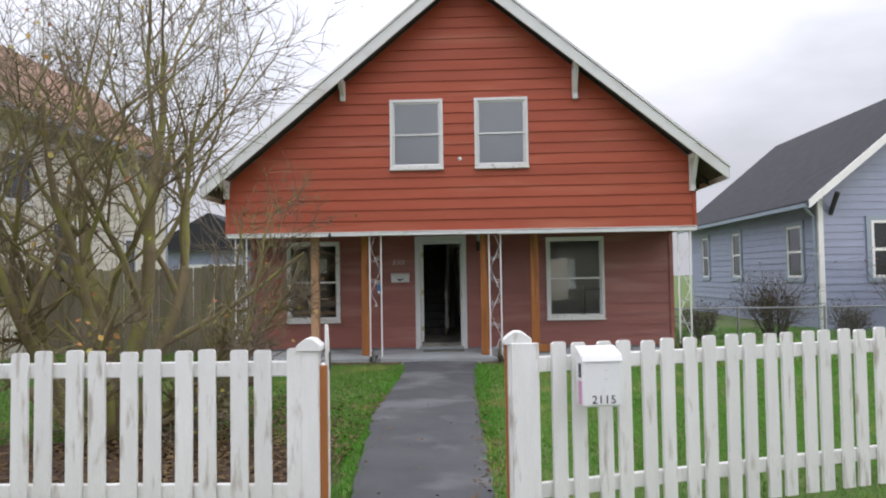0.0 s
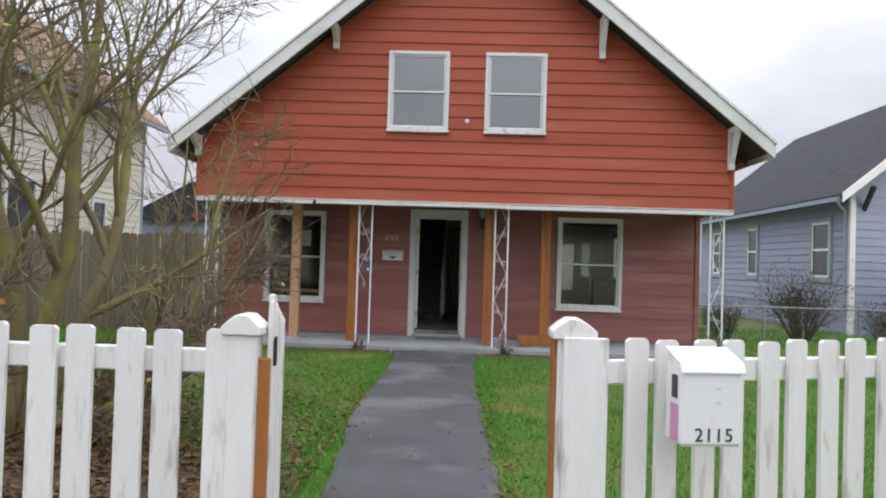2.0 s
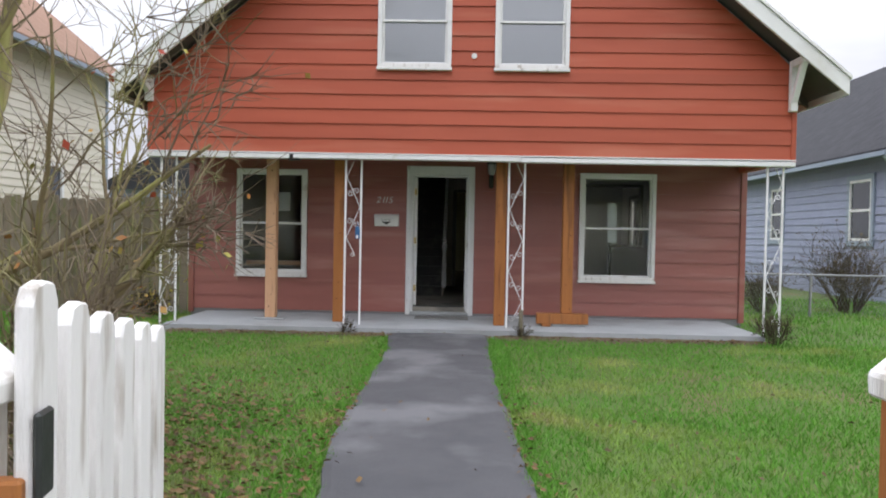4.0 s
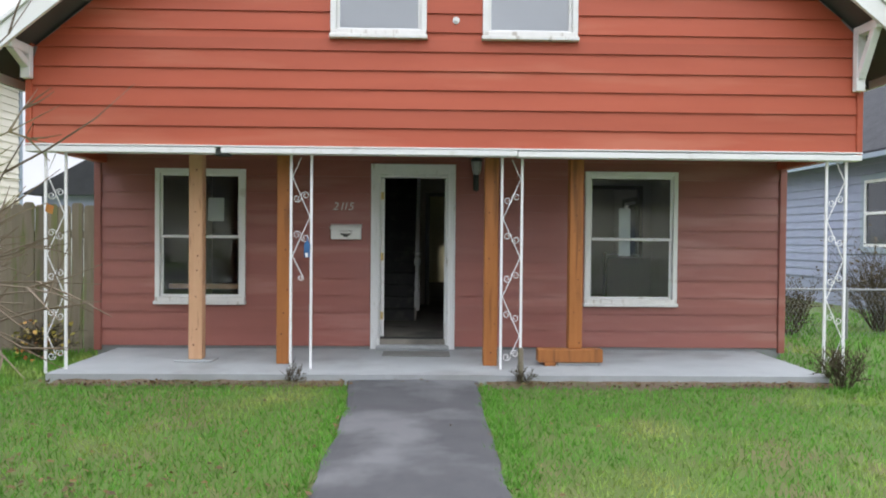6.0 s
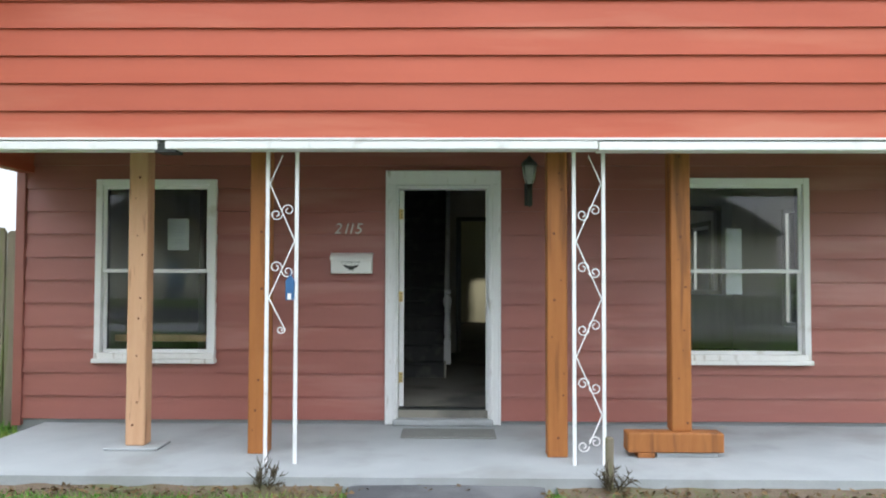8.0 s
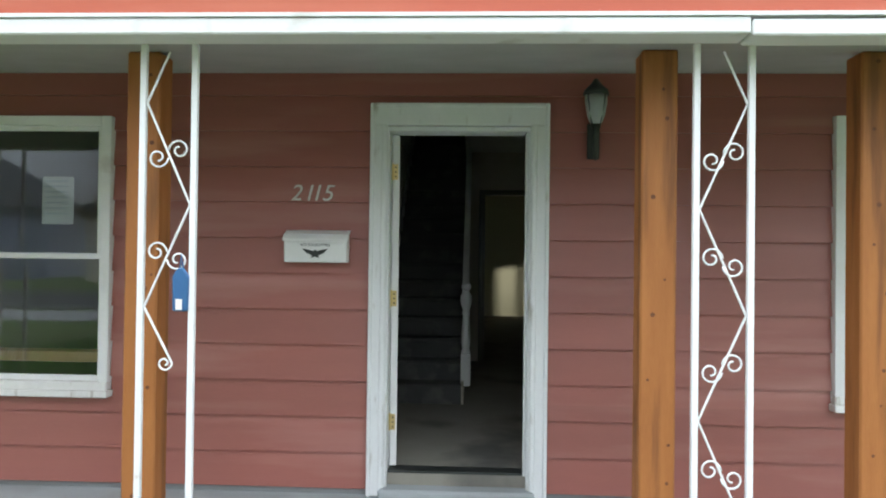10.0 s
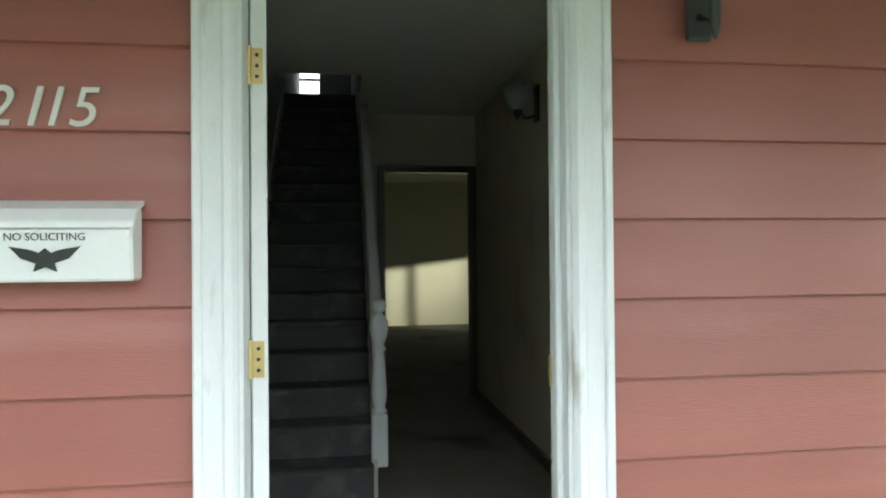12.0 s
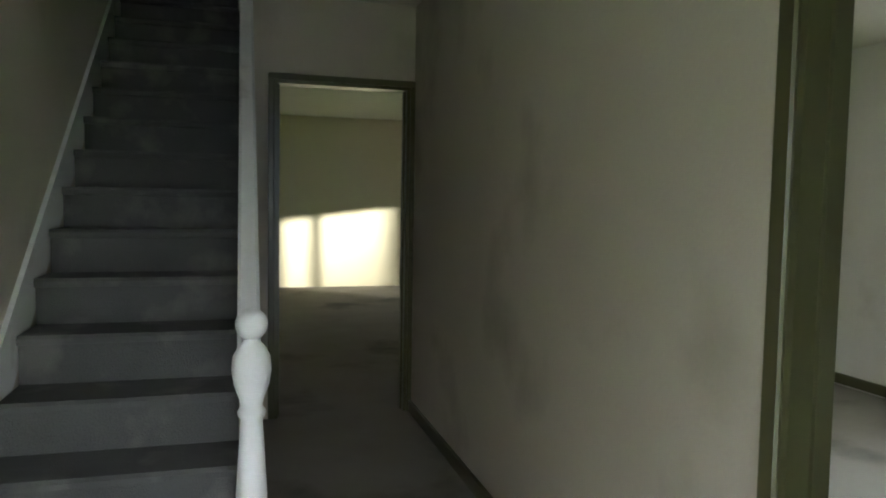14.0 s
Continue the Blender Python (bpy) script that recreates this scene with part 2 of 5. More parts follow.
# ---------------------------------------------------------------- mesh helpers
def obj(name, bm, material, parent=None, bevel=0.0, smooth=False):
    me = bpy.data.meshes.new(name)
    bmesh.ops.recalc_face_normals(bm, faces=bm.faces)
    if bevel:
        bmesh.ops.bevel(bm, geom=[e for e in bm.edges if e.calc_face_angle(0) > 0.6], offset=bevel, segments=1, affect="EDGES", clamp_overlap=True)
    bm.to_mesh(me)
    bm.free()
    if smooth:
        me.shade_smooth()
    me.materials.append(material)
    ob = new(name, me)
    if parent:
        ob.parent = parent
    return ob


def part(name, bm, material, parent, label="", bevel=0.0, smooth=False):
    ob = obj(name, bm, material, parent, bevel, smooth)
    if label:
        ob["label"] = label
    return ob


def thing(name, label, category, at=(0, 0, 0), group="", kind=""):
    """An Empty that carries the parts; the parts are given in world metres and hung below it."""
    ob = new(name)
    ob.empty_display_size = 0.1
    return tagged(ob, label, category, group, kind)


def box(x0, x1, y0, y1, z0, z1, bm=None):
    bm = bm or bmesh.new()
    m = Matrix.Translation(((x0 + x1) / 2, (y0 + y1) / 2, (z0 + z1) / 2)) @ Matrix.Diagonal((abs(x1 - x0), abs(y1 - y0), abs(z1 - z0), 1))
    bmesh.ops.create_cube(bm, size=1, matrix=m)
    return bm


def turned(m, sx, sy, sz, bm=None):
    bm = bm or bmesh.new()
    bmesh.ops.create_cube(bm, size=1, matrix=m @ Matrix.Diagonal((sx, sy, sz, 1)))
    return bm


def prism(points, axis, a, b, bm=None):
    """A polygon in the plane across axis, drawn out from a to b."""
    bm = bm or bmesh.new()
    order = {"x": lambda u, v, w: (w, u, v), "y": lambda u, v, w: (u, w, v), "z": lambda u, v, w: (u, v, w)}[axis]
    lo = [bm.verts.new(order(u, v, a)) for u, v in points]
    hi = [bm.verts.new(order(u, v, b)) for u, v in points]
    k = len(points)
    bm.faces.new(lo)
    bm.faces.new(hi[::-1])
    for i in range(k):
        bm.faces.new((lo[i], hi[i], hi[(i + 1) % k], lo[(i + 1) % k]))
    return bm


def lathe(profile, x, y, sides=16, bm=None):
    """Rings of (radius, height) round an upright axis."""
    bm = bm or bmesh.new()
    rings = []
    for r, z in profile:
        rings.append([bm.verts.new((x + r * math.cos(2 * math.pi * i / sides), y + r * math.sin(2 * math.pi * i / sides), z)) for i in range(sides)])
    for a, b in zip(rings, rings[1:]):
        for i in range(sides):
            bm.faces.new((a[i], a[(i + 1) % sides], b[(i + 1) % sides], b[i]))
    bm.faces.new(rings[0][::-1])
    bm.faces.new(rings[-1])
    return bm


def tube(points, radii, sides=6, bm=None):
    """A tapering round bar along points."""
    bm = bm or bmesh.new()
    pts = [Vector(p) for p in points]
    rings = []
    for i, p in enumerate(pts):
        d = (pts[min(i + 1, len(pts) - 1)] - pts[max(i - 1, 0)]).normalized()
        u = d.orthogonal().normalized()
        if abs(d.y) < 0.9:
            u = (Vector((0, 1, 0)) - d * d.y).normalized()
        v = d.cross(u)
        r = radii[i] if isinstance(radii, (list, tuple)) else radii
        rings.append([bm.verts.new(p + r * (u * math.cos(2 * math.pi * k / sides) + v * math.sin(2 * math.pi * k / sides))) for k in range(sides)])
    for a, b in zip(rings, rings[1:]):
        for k in range(sides):
            bm.faces.new((a[k], a[(k + 1) % sides], b[(k + 1) % sides], b[k]))
    bm.faces.new(rings[0][::-1])
    bm.faces.new(rings[-1])
    return bm


def cells(lo, hi, cuts):
    """The rectangles of lo..hi left over round the rectangular cuts."""
    us = sorted({lo[0], hi[0], *(c[i] for c in cuts for i in (0, 1) if lo[0] < c[i] < hi[0])})
    vs = sorted({lo[1], hi[1], *(c[i] for c in cuts for i in (2, 3) if lo[1] < c[i] < hi[1])})
    for u0, u1 in zip(us, us[1:]):
        run = None
        for v0, v1 in zip(vs, vs[1:]):
            um, vm = (u0 + u1) / 2, (v0 + v1) / 2
            if any(c[0] < um < c[1] and c[2] < vm < c[3] for c in cuts):
                if run:
                    yield (u0, u1, *run)
                run = None
            else:
                run = (run[0], v1) if run else (v0, v1)
        if run:
            yield (u0, u1, *run)


def wall(name, axis, at, thick, lo, hi, cuts, material, label):
    """An upright wall; axis is the way it runs, cuts are (u0, u1, z0, z1)."""
    bm = bmesh.new()
    for u0, u1, z0, z1 in cells(lo, hi, cuts):
        box(*((u0, u1, at, at + thick) if axis == "x" else (at, at + thick, u0, u1)), z0, z1, bm)
    return tagged(obj(name, bm, material), label, "wall", kind="structure")


def flat(name, x0, x1, y0, y1, z0, z1, material, label, category, cuts=()):
    bm = bmesh.new()
    for a, b, c, d in cells((x0, y0), (x1, y1), cuts):
        box(a, b, c, d, z0, z1, bm)
    return tagged(obj(name, bm, material), label, category, kind="structure")


def lap_boards(parent, face, out, spans, z_first, step, z_top, cuts, material, proud=0.024, wave=0.0):
    """Lapped boards on a wall that looks along -y (out=-1); spans(z) gives the wall's left and right end at a height."""
    z, k = z_first, 0
    while z < z_top - 0.01:
        top = min(z + step + 0.012, z_top)
        bands = sorted({z, top, *(c[i] for c in cuts for i in (2, 3) if z < c[i] < top)})
        for b0, b1 in zip(bands, bands[1:]):
            l0, r0 = spans(b0)
            l1, r1 = spans(b1)
            holes = sorted((c[0], c[1]) for c in cuts if c[2] < (b0 + b1) / 2 < c[3])
            edges = [(l0, l1)] + [e for h in holes for e in ((h[0], h[0]), (h[1], h[1]))] + [(r0, r1)]
            for i in range(0, len(edges), 2):
                (xa0, xa1), (xb0, xb1) = edges[i], edges[i + 1]
                if xb0 - xa0 < 0.02:
                    continue
                deep = lambda h: proud * (1 - (h - z) / (step + 0.012)) + 0.004
                bm = bmesh.new()
                n = max(1, int((xb0 - xa0) / 0.9))
                rows = []
                for j in range(n + 1):
                    f = j / n
                    sag = wave * noise.noise((xa0 + (xb0 - xa0) * f, z * 7, 3)) if b0 == z else 0
                    rows.append([bm.verts.new(v) for v in ((xa0 + (xb0 - xa0) * f, face, b0 + sag), (xa0 + (xb0 - xa0) * f, face + out * deep(b0), b0 + sag), (xa1 + (xb1 - xa1) * f, face + out * deep(b1), b1), (xa1 + (xb1 - xa1) * f, face, b1))])
                for p, q in zip(rows, rows[1:]):
                    for s in range(4):
                        bm.faces.new((p[s], p[(s + 1) % 4], q[(s + 1) % 4], q[s]))
                bm.faces.new(rows[0])
                bm.faces.new(rows[-1][::-1])
                part("siding_board", bm, material, parent)
        z += step
        k += 1


def ring(x0, x1, z0, z1, w, y0, y1, bm=None):
    """A rectangular frame in a wall that looks along y."""
    bm = bm or bmesh.new()
    box(x0, x0 + w, y0, y1, z0, z1, bm)
    box(x1 - w, x1, y0, y1, z0, z1, bm)
    box(x0 + w, x1 - w, y0, y1, z1 - w, z1, bm)
    box(x0 + w, x1 - w, y0, y1, z0, z0 + w, bm)
    return bm


def sash_window(name, x0, x1, z0, z1, face, glass, label, casing=0.055, sill=0.085):
    """A double-hung window whose casing stands on a wall that looks along -y."""
    w = thing(name, label, "window", kind="structure")
    bm = bmesh.new()
    box(x0, x0 + casing, face - 0.045, face + 0.03, z0 + sill, z1, bm)
    box(x1 - casing, x1, face - 0.045, face + 0.03, z0 + sill, z1, bm)
    box(x0 + casing, x1 - casing, face - 0.043, face + 0.03, z1 - casing, z1, bm)
    part("window_frame", bm, M_WHITE, w, bevel=0.004)
    bm = box(x0 - 0.01, x1 + 0.01, face - 0.075, face + 0.04, z0, z0 + sill * 0.45)
    box(x0 + 0.002, x1 - 0.002, face - 0.052, face + 0.04, z0 + sill * 0.45, z0 + sill, bm)
    part("window_sill", bm, M_PICKET, w, "white sill with peeling paint", bevel=0.005)
    a, b, c, d = x0 + casing, x1 - casing, z0 + sill, z1 - casing
    mid = c + (d - c) * 0.49
    for nm, lo, hi, y in (("lower_sash", c, mid + 0.018, face + 0.012), ("upper_sash", mid - 0.018, d, face - 0.016)):
        s = part(nm, ring(a + 0.002, b - 0.002, lo, hi, 0.03, y, y + 0.026), M_WHITE, w, bevel=0.003)
        p = part("pane", box(a + 0.03, b - 0.03, y + 0.010, y + 0.015, lo + 0.028, hi - 0.028), glass, s)
        p.visible_shadow = False
    return w


def casing_set(name, axis, at, lo, hi, z0, z1, w, depth, material, label, both=0.14):
    """Door lining with casings: axis is the way the wall runs, at its near face; both is the wall's thickness."""
    t = thing(name, label, "door frame", kind="structure")
    sides = ((at - depth, at + 0.002), (at + both - 0.002, at + both + depth))
    def bx(u0, u1, v0, v1, za, zb):
        return box(u0, u1, v0, v1, za, zb) if axis == "x" else box(v0, v1, u0, u1, za, zb)
    for v0, v1 in sides:
        part("casing", bx(lo - w, lo, v0, v1, z0, z1), material, t, bevel=0.006)
        part("casing", bx(hi, hi + w, v0, v1, z0, z1), material, t, bevel=0.006)
        part("head_casing", bx(lo - w, hi + w, v0, v1, z1, z1 + w), material, t, bevel=0.006)
    part("jamb", bx(lo - 0.004, lo + 0.02, at - 0.004, at + both + 0.004, z0, z1), material, t)
    part("jamb", bx(hi - 0.02, hi + 0.004, at - 0.004, at + both + 0.004, z0, z1), material, t)
    part("head_jamb", bx(lo + 0.02, hi - 0.02, at - 0.004, at + both + 0.004, z1 - 0.02, z1 + 0.004), material, t)
    part("stop", bx(lo + 0.02, lo + 0.032, at + 0.05, at + 0.09, z0, z1 - 0.02), material, t)
    part("stop", bx(hi - 0.032, hi - 0.02, at + 0.05, at + 0.09, z0, z1 - 0.02), material, t)
    return t


# ---------------------------------------------------------------- ground
LAWN, PORCH, FLOOR, WALL, FACE = -0.50, -0.40, -0.28, 15.92, 14.30
tagged(obj("ground", box(-400, 400, -300, 500, -1.5, LAWN), M_GROUND), "green winter lawn with bare and mossy patches", "ground", kind="structure")
tagged(obj("pavement", box(-40, 40, 1.2, 3.9, LAWN - 0.1, LAWN + 0.012), M_PAVE), "grey concrete pavement along the picket fence", "pavement", kind="structure")
tagged(obj("road", box(-200, 200, -9, 0.2, LAWN - 0.1, LAWN + 0.006), M_ROAD), "dark asphalt street in front of the house", "road", kind="structure")
tagged(obj("kerb", box(-200, 200, 0.2, 0.35, LAWN - 0.1, LAWN + 0.09), M_PAVE), "low concrete kerb beside the road", "kerb", kind="structure")

# garden path: a slab with uneven, crumbling sides
bm = bmesh.new()
rows = []
for i in range(61):
    y = 3.9 + (14.10 - 3.9) * i / 60
    wide = 0.10 * max(0, (y - 12.9) / 1.2)
    l = -0.98 + 0.26 * min(1, max(0, (9.0 - y) / 3.2)) - wide + 0.035 * noise.noise((y * 1.7, 0, 5)) + 0.015 * noise.noise((y * 7, 0, 5))
    r = 0.14 + 0.12 * min(1, max(0, (11.0 - y) / 5)) + wide * 0.4 + 0.035 * noise.noise((y * 1.7, 9, 5)) + 0.015 * noise.noise((y * 7, 9, 5))
    up = LAWN + 0.028 + 0.006 * noise.noise((y, 2, 2)) + 0.02 * max(0, (y - 13.0))
    rows.append([bm.verts.new(v) for v in ((l - 0.02, y, LAWN - 0.05), (l, y, up - 0.008), (l + 0.05, y, up), ((l + r) / 2, y, up + 0.008), (r - 0.05, y, up), (r, y, up - 0.008), (r + 0.02, y, LAWN - 0.05))])
for a, b in zip(rows, rows[1:]):
    for s in range(6):
        bm.faces.new((a[s], a[s + 1], b[s + 1], b[s]))
bm.faces.new(rows[0])
bm.faces.new(rows[-1][::-1])
tagged(obj("garden_path", bm, M_WALK), "dark grey stained concrete path through the lawn", "path", kind="structure")

# bare soil along the porch edge
bm = bmesh.new()
for xa, xb in ((-3.9, -1.12), (0.26, 3.7)):
    rows = []
    for i in range(41):
        x = xa + (xb - xa) * i / 40
        reach = (0.16 + 0.10 * noise.noise((x * 2.1, 3, 1))) * (1.5 if 0 < x < 2.2 else 0.8)
        rows.append([bm.verts.new(v) for v in ((x, 14.105, LAWN + 0.045 + 0.02 * noise.noise((x * 5, 0, 0))), (x, 14.10 - reach * 0.5, LAWN + 0.03 + 0.015 * noise.noise((x * 6, 4, 0))), (x, 14.10 - reach, LAWN - 0.01))])
    for a, b in zip(rows, rows[1:]):
        bm.faces.new((a[0], b[0], b[1], a[1]))
        bm.faces.new((a[1], b[1], b[2], a[2]))
tagged(obj("soil_strip", bm, M_DIRT), "bare brown soil strip along the porch edge", "soil", kind="structure")

# bed of leaf litter behind the fence, under the tree
bm = bmesh.new()
ring_v = []
for i in range(40):
    a = 2 * math.pi * i / 40
    k = 1 + 0.22 * noise.noise((math.cos(a) * 2, math.sin(a) * 2, 7))
    ring_v.append((bm.verts.new((-2.95 + 2.2 * k * math.cos(a), 6.4 + 1.55 * k * math.sin(a), LAWN - 0.02)), bm.verts.new((-2.95 + 1.95 * k * math.cos(a), 6.4 + 1.35 * k * math.sin(a), LAWN + 0.02))))
mid = bm.verts.new((-2.95, 6.4, LAWN + 0.05))
for (a, b), (c, d) in zip(ring_v, ring_v[1:] + ring_v[:1]):
    bm.faces.new((a, c, d, b))
    bm.faces.new((b, d, mid))
tagged(obj("leaf_bed", bm, M_LITTERBED), "brown soil bed covered with fallen leaves under the tree", "garden bed", kind="structure")

# ---------------------------------------------------------------- the red house: floors, walls, roof
flat("porch_slab", -4.0, 3.66, 14.10, 15.94, -0.9, PORCH, M_SLAB, "pale grey concrete porch slab along the front wall", "porch")
flat("floor", -4.1, 3.8, 15.94, 29.0, -0.9, FLOOR, M_CARPET, "worn dull beige carpet floor through hall and rooms", "floor")
HX0, HX1 = -4.24, 3.98
DOOR = (-0.908, -0.088, FLOOR - 0.1, 1.685)
WIN_L, WIN_R = (-3.55, -2.49, 0.13, 1.74), (1.565, 2.685, 0.135, 1.755)
inner = lambda w: (w[0] + 0.05, w[1] - 0.05, w[2] + 0.08, w[3] - 0.05)
front = wall("wall_front", "x", WALL, 0.13, (HX0, -0.9), (HX1, 2.3), [DOOR, inner(WIN_L), inner(WIN_R)], M_DARKROOM, "front wall of red painted lap siding under the porch, greyed for glare")
lap_boards(front, WALL, -1, lambda z: (HX0 + 0.05, HX1 - 0.05), -0.362, 0.2025, 2.1, [(-0.985, -0.005, -1, 1.81), WIN_L, WIN_R], M_RED2, wave=0.006)
for x in (HX0 - 0.03, HX1 - 0.045):
    part("corner_board", box(x, x + 0.08, WALL - 0.045, WALL + 0.02, -0.42, 2.0), M_RED2, front, bevel=0.004)
SIDE_W = (24.45, 26.6, -0.05, 1.28)
KITCHEN_W = (22.2, 23.2, 0.38, 1.72)
# LIVING_W is an unseen opening, added to brighten the front room
LIVING_W = (17.3, 19.3, 0.25, 1.75)
wall("wall_east", "y", HX1 - 0.13, 0.13, (WALL + 0.13, -0.9), (25.0, 2.5), [SIDE_W, KITCHEN_W, LIVING_W], M_PLASTER2, "outer side wall, plastered pale inside")
wall("wall_west", "y", HX0, 0.13, (WALL + 0.13, -0.9), (29.0, 2.5), [], M_PLASTER2, "outer side wall, plastered pale inside")
wall("wall_back_room_east", "y", HX1 - 0.13, 0.13, (25.0, -0.9), (28.42, 2.5), [SIDE_W], M_CREAMWALL, "side wall of the back room with a wide window")
wall("wall_back", "x", 28.42, 0.13, (HX0, -0.9), (HX1, 2.5), [], M_CREAMWALL, "cream plaster back wall with a patch of sun")
flat("ceiling_back_room", HX0, HX1, 25.1, 28.55, 2.3, 2.5, M_HALLCEIL, "plain pale ceiling of the back room", "ceiling")
flat("ceiling", HX0, HX1, WALL, 25.1, 2.21, 2.5, M_HALLCEIL, "textured off-white ceiling of the hall", "ceiling", cuts=[(-1.23, -0.52, 19.46, 22.25)])

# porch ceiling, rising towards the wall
tagged(obj("ceiling_porch", prism([(14.36, 1.765), (15.93, 2.0), (15.93, 2.06), (14.36, 1.90)], "x", -4.2, 3.95), M_CEIL), "white painted board ceiling of the porch, greyed for shade", "ceiling", kind="structure")

# gable front above the porch
ROOF = lambda x: 6.40 - 0.826 * abs(x - 0.05)
UW1, UW2 = (-1.30, -0.352, 2.905, 4.175), (0.205, 1.152, 2.905, 4.175)
GX0, GX1 = -4.25, 4.02
bm = bmesh.new()
def column(a, b, z0, z1=None):
    mid = [(0.05, (z1 or ROOF(0.05) - 0.1))] if a < 0.05 < b and z1 is None else []
    prism([(a, z0), (b, z0), (b, z1 or ROOF(b) - 0.1), *mid, (a, z1 or ROOF(a) - 0.1)], "y", FACE, FACE + 0.12, bm)
w1, w2 = inner(UW1), inner(UW2)
column(GX0, w1[0], 1.80)
column(w1[0], w1[1], 1.80, w1[2])
column(w1[0], w1[1], w1[3])
column(w1[1], w2[0], 1.80)
column(w2[0], w2[1], 1.80, w2[2])
column(w2[0], w2[1], w2[3])
column(w2[1], GX1, 1.80)
gable = tagged(obj("wall_gable_front", bm, M_DARKROOM), "bright red painted lap siding gable over the porch", "wall", kind="structure")
lap_boards(gable, FACE, -1, lambda z: (max(GX0 + 0.03, 0.05 - (6.28 - z) / 0.826), min(GX1 - 0.03, 0.05 + (6.28 - z) / 0.826)), 1.835, 0.1905, 6.2, [UW1, UW2], M_RED, proud=0.022, wave=0.005)
for x in (GX0 - 0.025, GX1 - 0.035):
    part("corner_board", box(x, x + 0.06, FACE - 0.035, FACE + 0.05, 1.80, 2.85), M_RED, gable, bevel=0.004)
for nm, x in (("wall_upper_west", GX0), ("wall_upper_east", GX1 - 0.12)):
    tagged(obj(nm, box(x, x + 0.12, FACE + 0.12, 25.0, 1.80, 3.0), M_RED), "red painted side wall of the upper storey", "wall", kind="structure")

drip = thing("porch_trim", "white painted drip board, dented and split at joints", "trim", kind="structure")
for a, b, dz in ((GX0 - 0.02, -2.42, 0.0), (-2.37, 0.565, 0.004), (0.57, GX1 + 0.02, -0.004)):
    part("trim_board", box(a, b, FACE - 0.045, FACE + 0.10, 1.755 + dz, 1.815 + dz), M_WHITE, drip, bevel=0.006)
part("trim_gap", box(-2.44, -2.30, FACE - 0.03, FACE + 0.12, 1.74, 1.80), M_DARKMETAL, drip, "dark broken piece")
part("trim_cap", box(GX0 - 0.02, GX1 + 0.02, FACE - 0.052, FACE + 0.02, 1.822, 1.836), M_WHITE, drip)

roof = thing("roof", "gable roof with white rake boards, underside coloured dark for shade", "roof", kind="structure")
for s, x_end in ((-1, -4.56), (1, 4.47)):
    xa, xb = (0.05, x_end)
    za, zb = ROOF(xa), ROOF(x_end)
    part("roof_slope", prism([(xa, za + 0.06), (xb, zb + 0.06), (xb, zb - 0.03), (xa, za - 0.03)], "y", 13.86, 25.3), M_SHINGLE, roof)
    part("soffit", prism([(xa, za - 0.034), (xb, zb - 0.034), (xb, zb - 0.06), (xa, za - 0.06)], "y", 13.90, 25.3), M_SOFFIT, roof, "soffit boards with eave shade put into their colour")
    part("rake_board", prism([(xa, za + 0.05), (xb, zb + 0.05), (xb, zb - 0.16), (xa, za - 0.19)], "y", 13.815, 13.857), M_ROOFEDGE, roof, bevel=0.004)
    part("rake_cap", prism([(xa, za + 0.105), (xb + 0.03 * s, zb + 0.10 - 0.025), (xb + 0.03 * s, zb + 0.055 - 0.025), (xa, za + 0.062)], "y", 13.79, 13.90), M_ROOFEDGE, roof, "weathered pale rake cap")
    part("eave_board", box(min(x_end, x_end + 0.03 * s), max(x_end, x_end + 0.03 * s), 13.86, 25.3, zb - 0.15, zb + 0.04), M_ROOFEDGE, roof)
    for y in np.arange(14.9, 25, 0.6):
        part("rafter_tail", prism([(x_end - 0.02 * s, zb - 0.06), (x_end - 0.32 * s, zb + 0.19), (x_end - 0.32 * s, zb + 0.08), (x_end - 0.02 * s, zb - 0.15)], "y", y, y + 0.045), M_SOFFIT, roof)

def knee_brace(x, top, low):
    t = thing("roof_bracket", "white painted wooden knee brace under the rake", "bracket", group="brackets under the rake")
    part("wall_leg", box(x - 0.045, x + 0.045, FACE - 0.115, FACE - 0.03, low, top - 0.05), M_WHITE, t, bevel=0.006)
    part("arm", box(x - 0.043, x + 0.043, 13.86, FACE - 0.115, top - 0.14, top - 0.05), M_WHITE, t, bevel=0.006)
    a, b = Vector((x, 13.93, top - 0.12)), Vector((x, FACE - 0.10, low + 0.13))
    part("strut", turned(Matrix.Translation((a + b) / 2) @ (b - a).to_track_quat("Z", "Y").to_matrix().to_4x4(), 0.075, 0.07, (b - a).length), M_WHITE, t, bevel=0.006)
vent = thing("wall_vent", "small round white fixture between the upper windows", "vent")
part("plate", tube([(-0.06, FACE - 0.03, 3.10), (-0.06, FACE - 0.012, 3.10)], 0.035, 14), M_WHITE, vent)
part("knob", tube([(-0.06, FACE - 0.05, 3.10), (-0.06, FACE - 0.03, 3.10)], 0.018, 12), M_WHITE, vent)
knee_brace(-2.13, ROOF(-2.13) - 0.03, 4.17)
knee_brace(1.985, ROOF(1.985) - 0.03, 4.10)
knee_brace(3.975, ROOF(3.975) - 0.03, 2.44)
knee_brace(-4.24, ROOF(-4.24) - 0.03, 2.46)

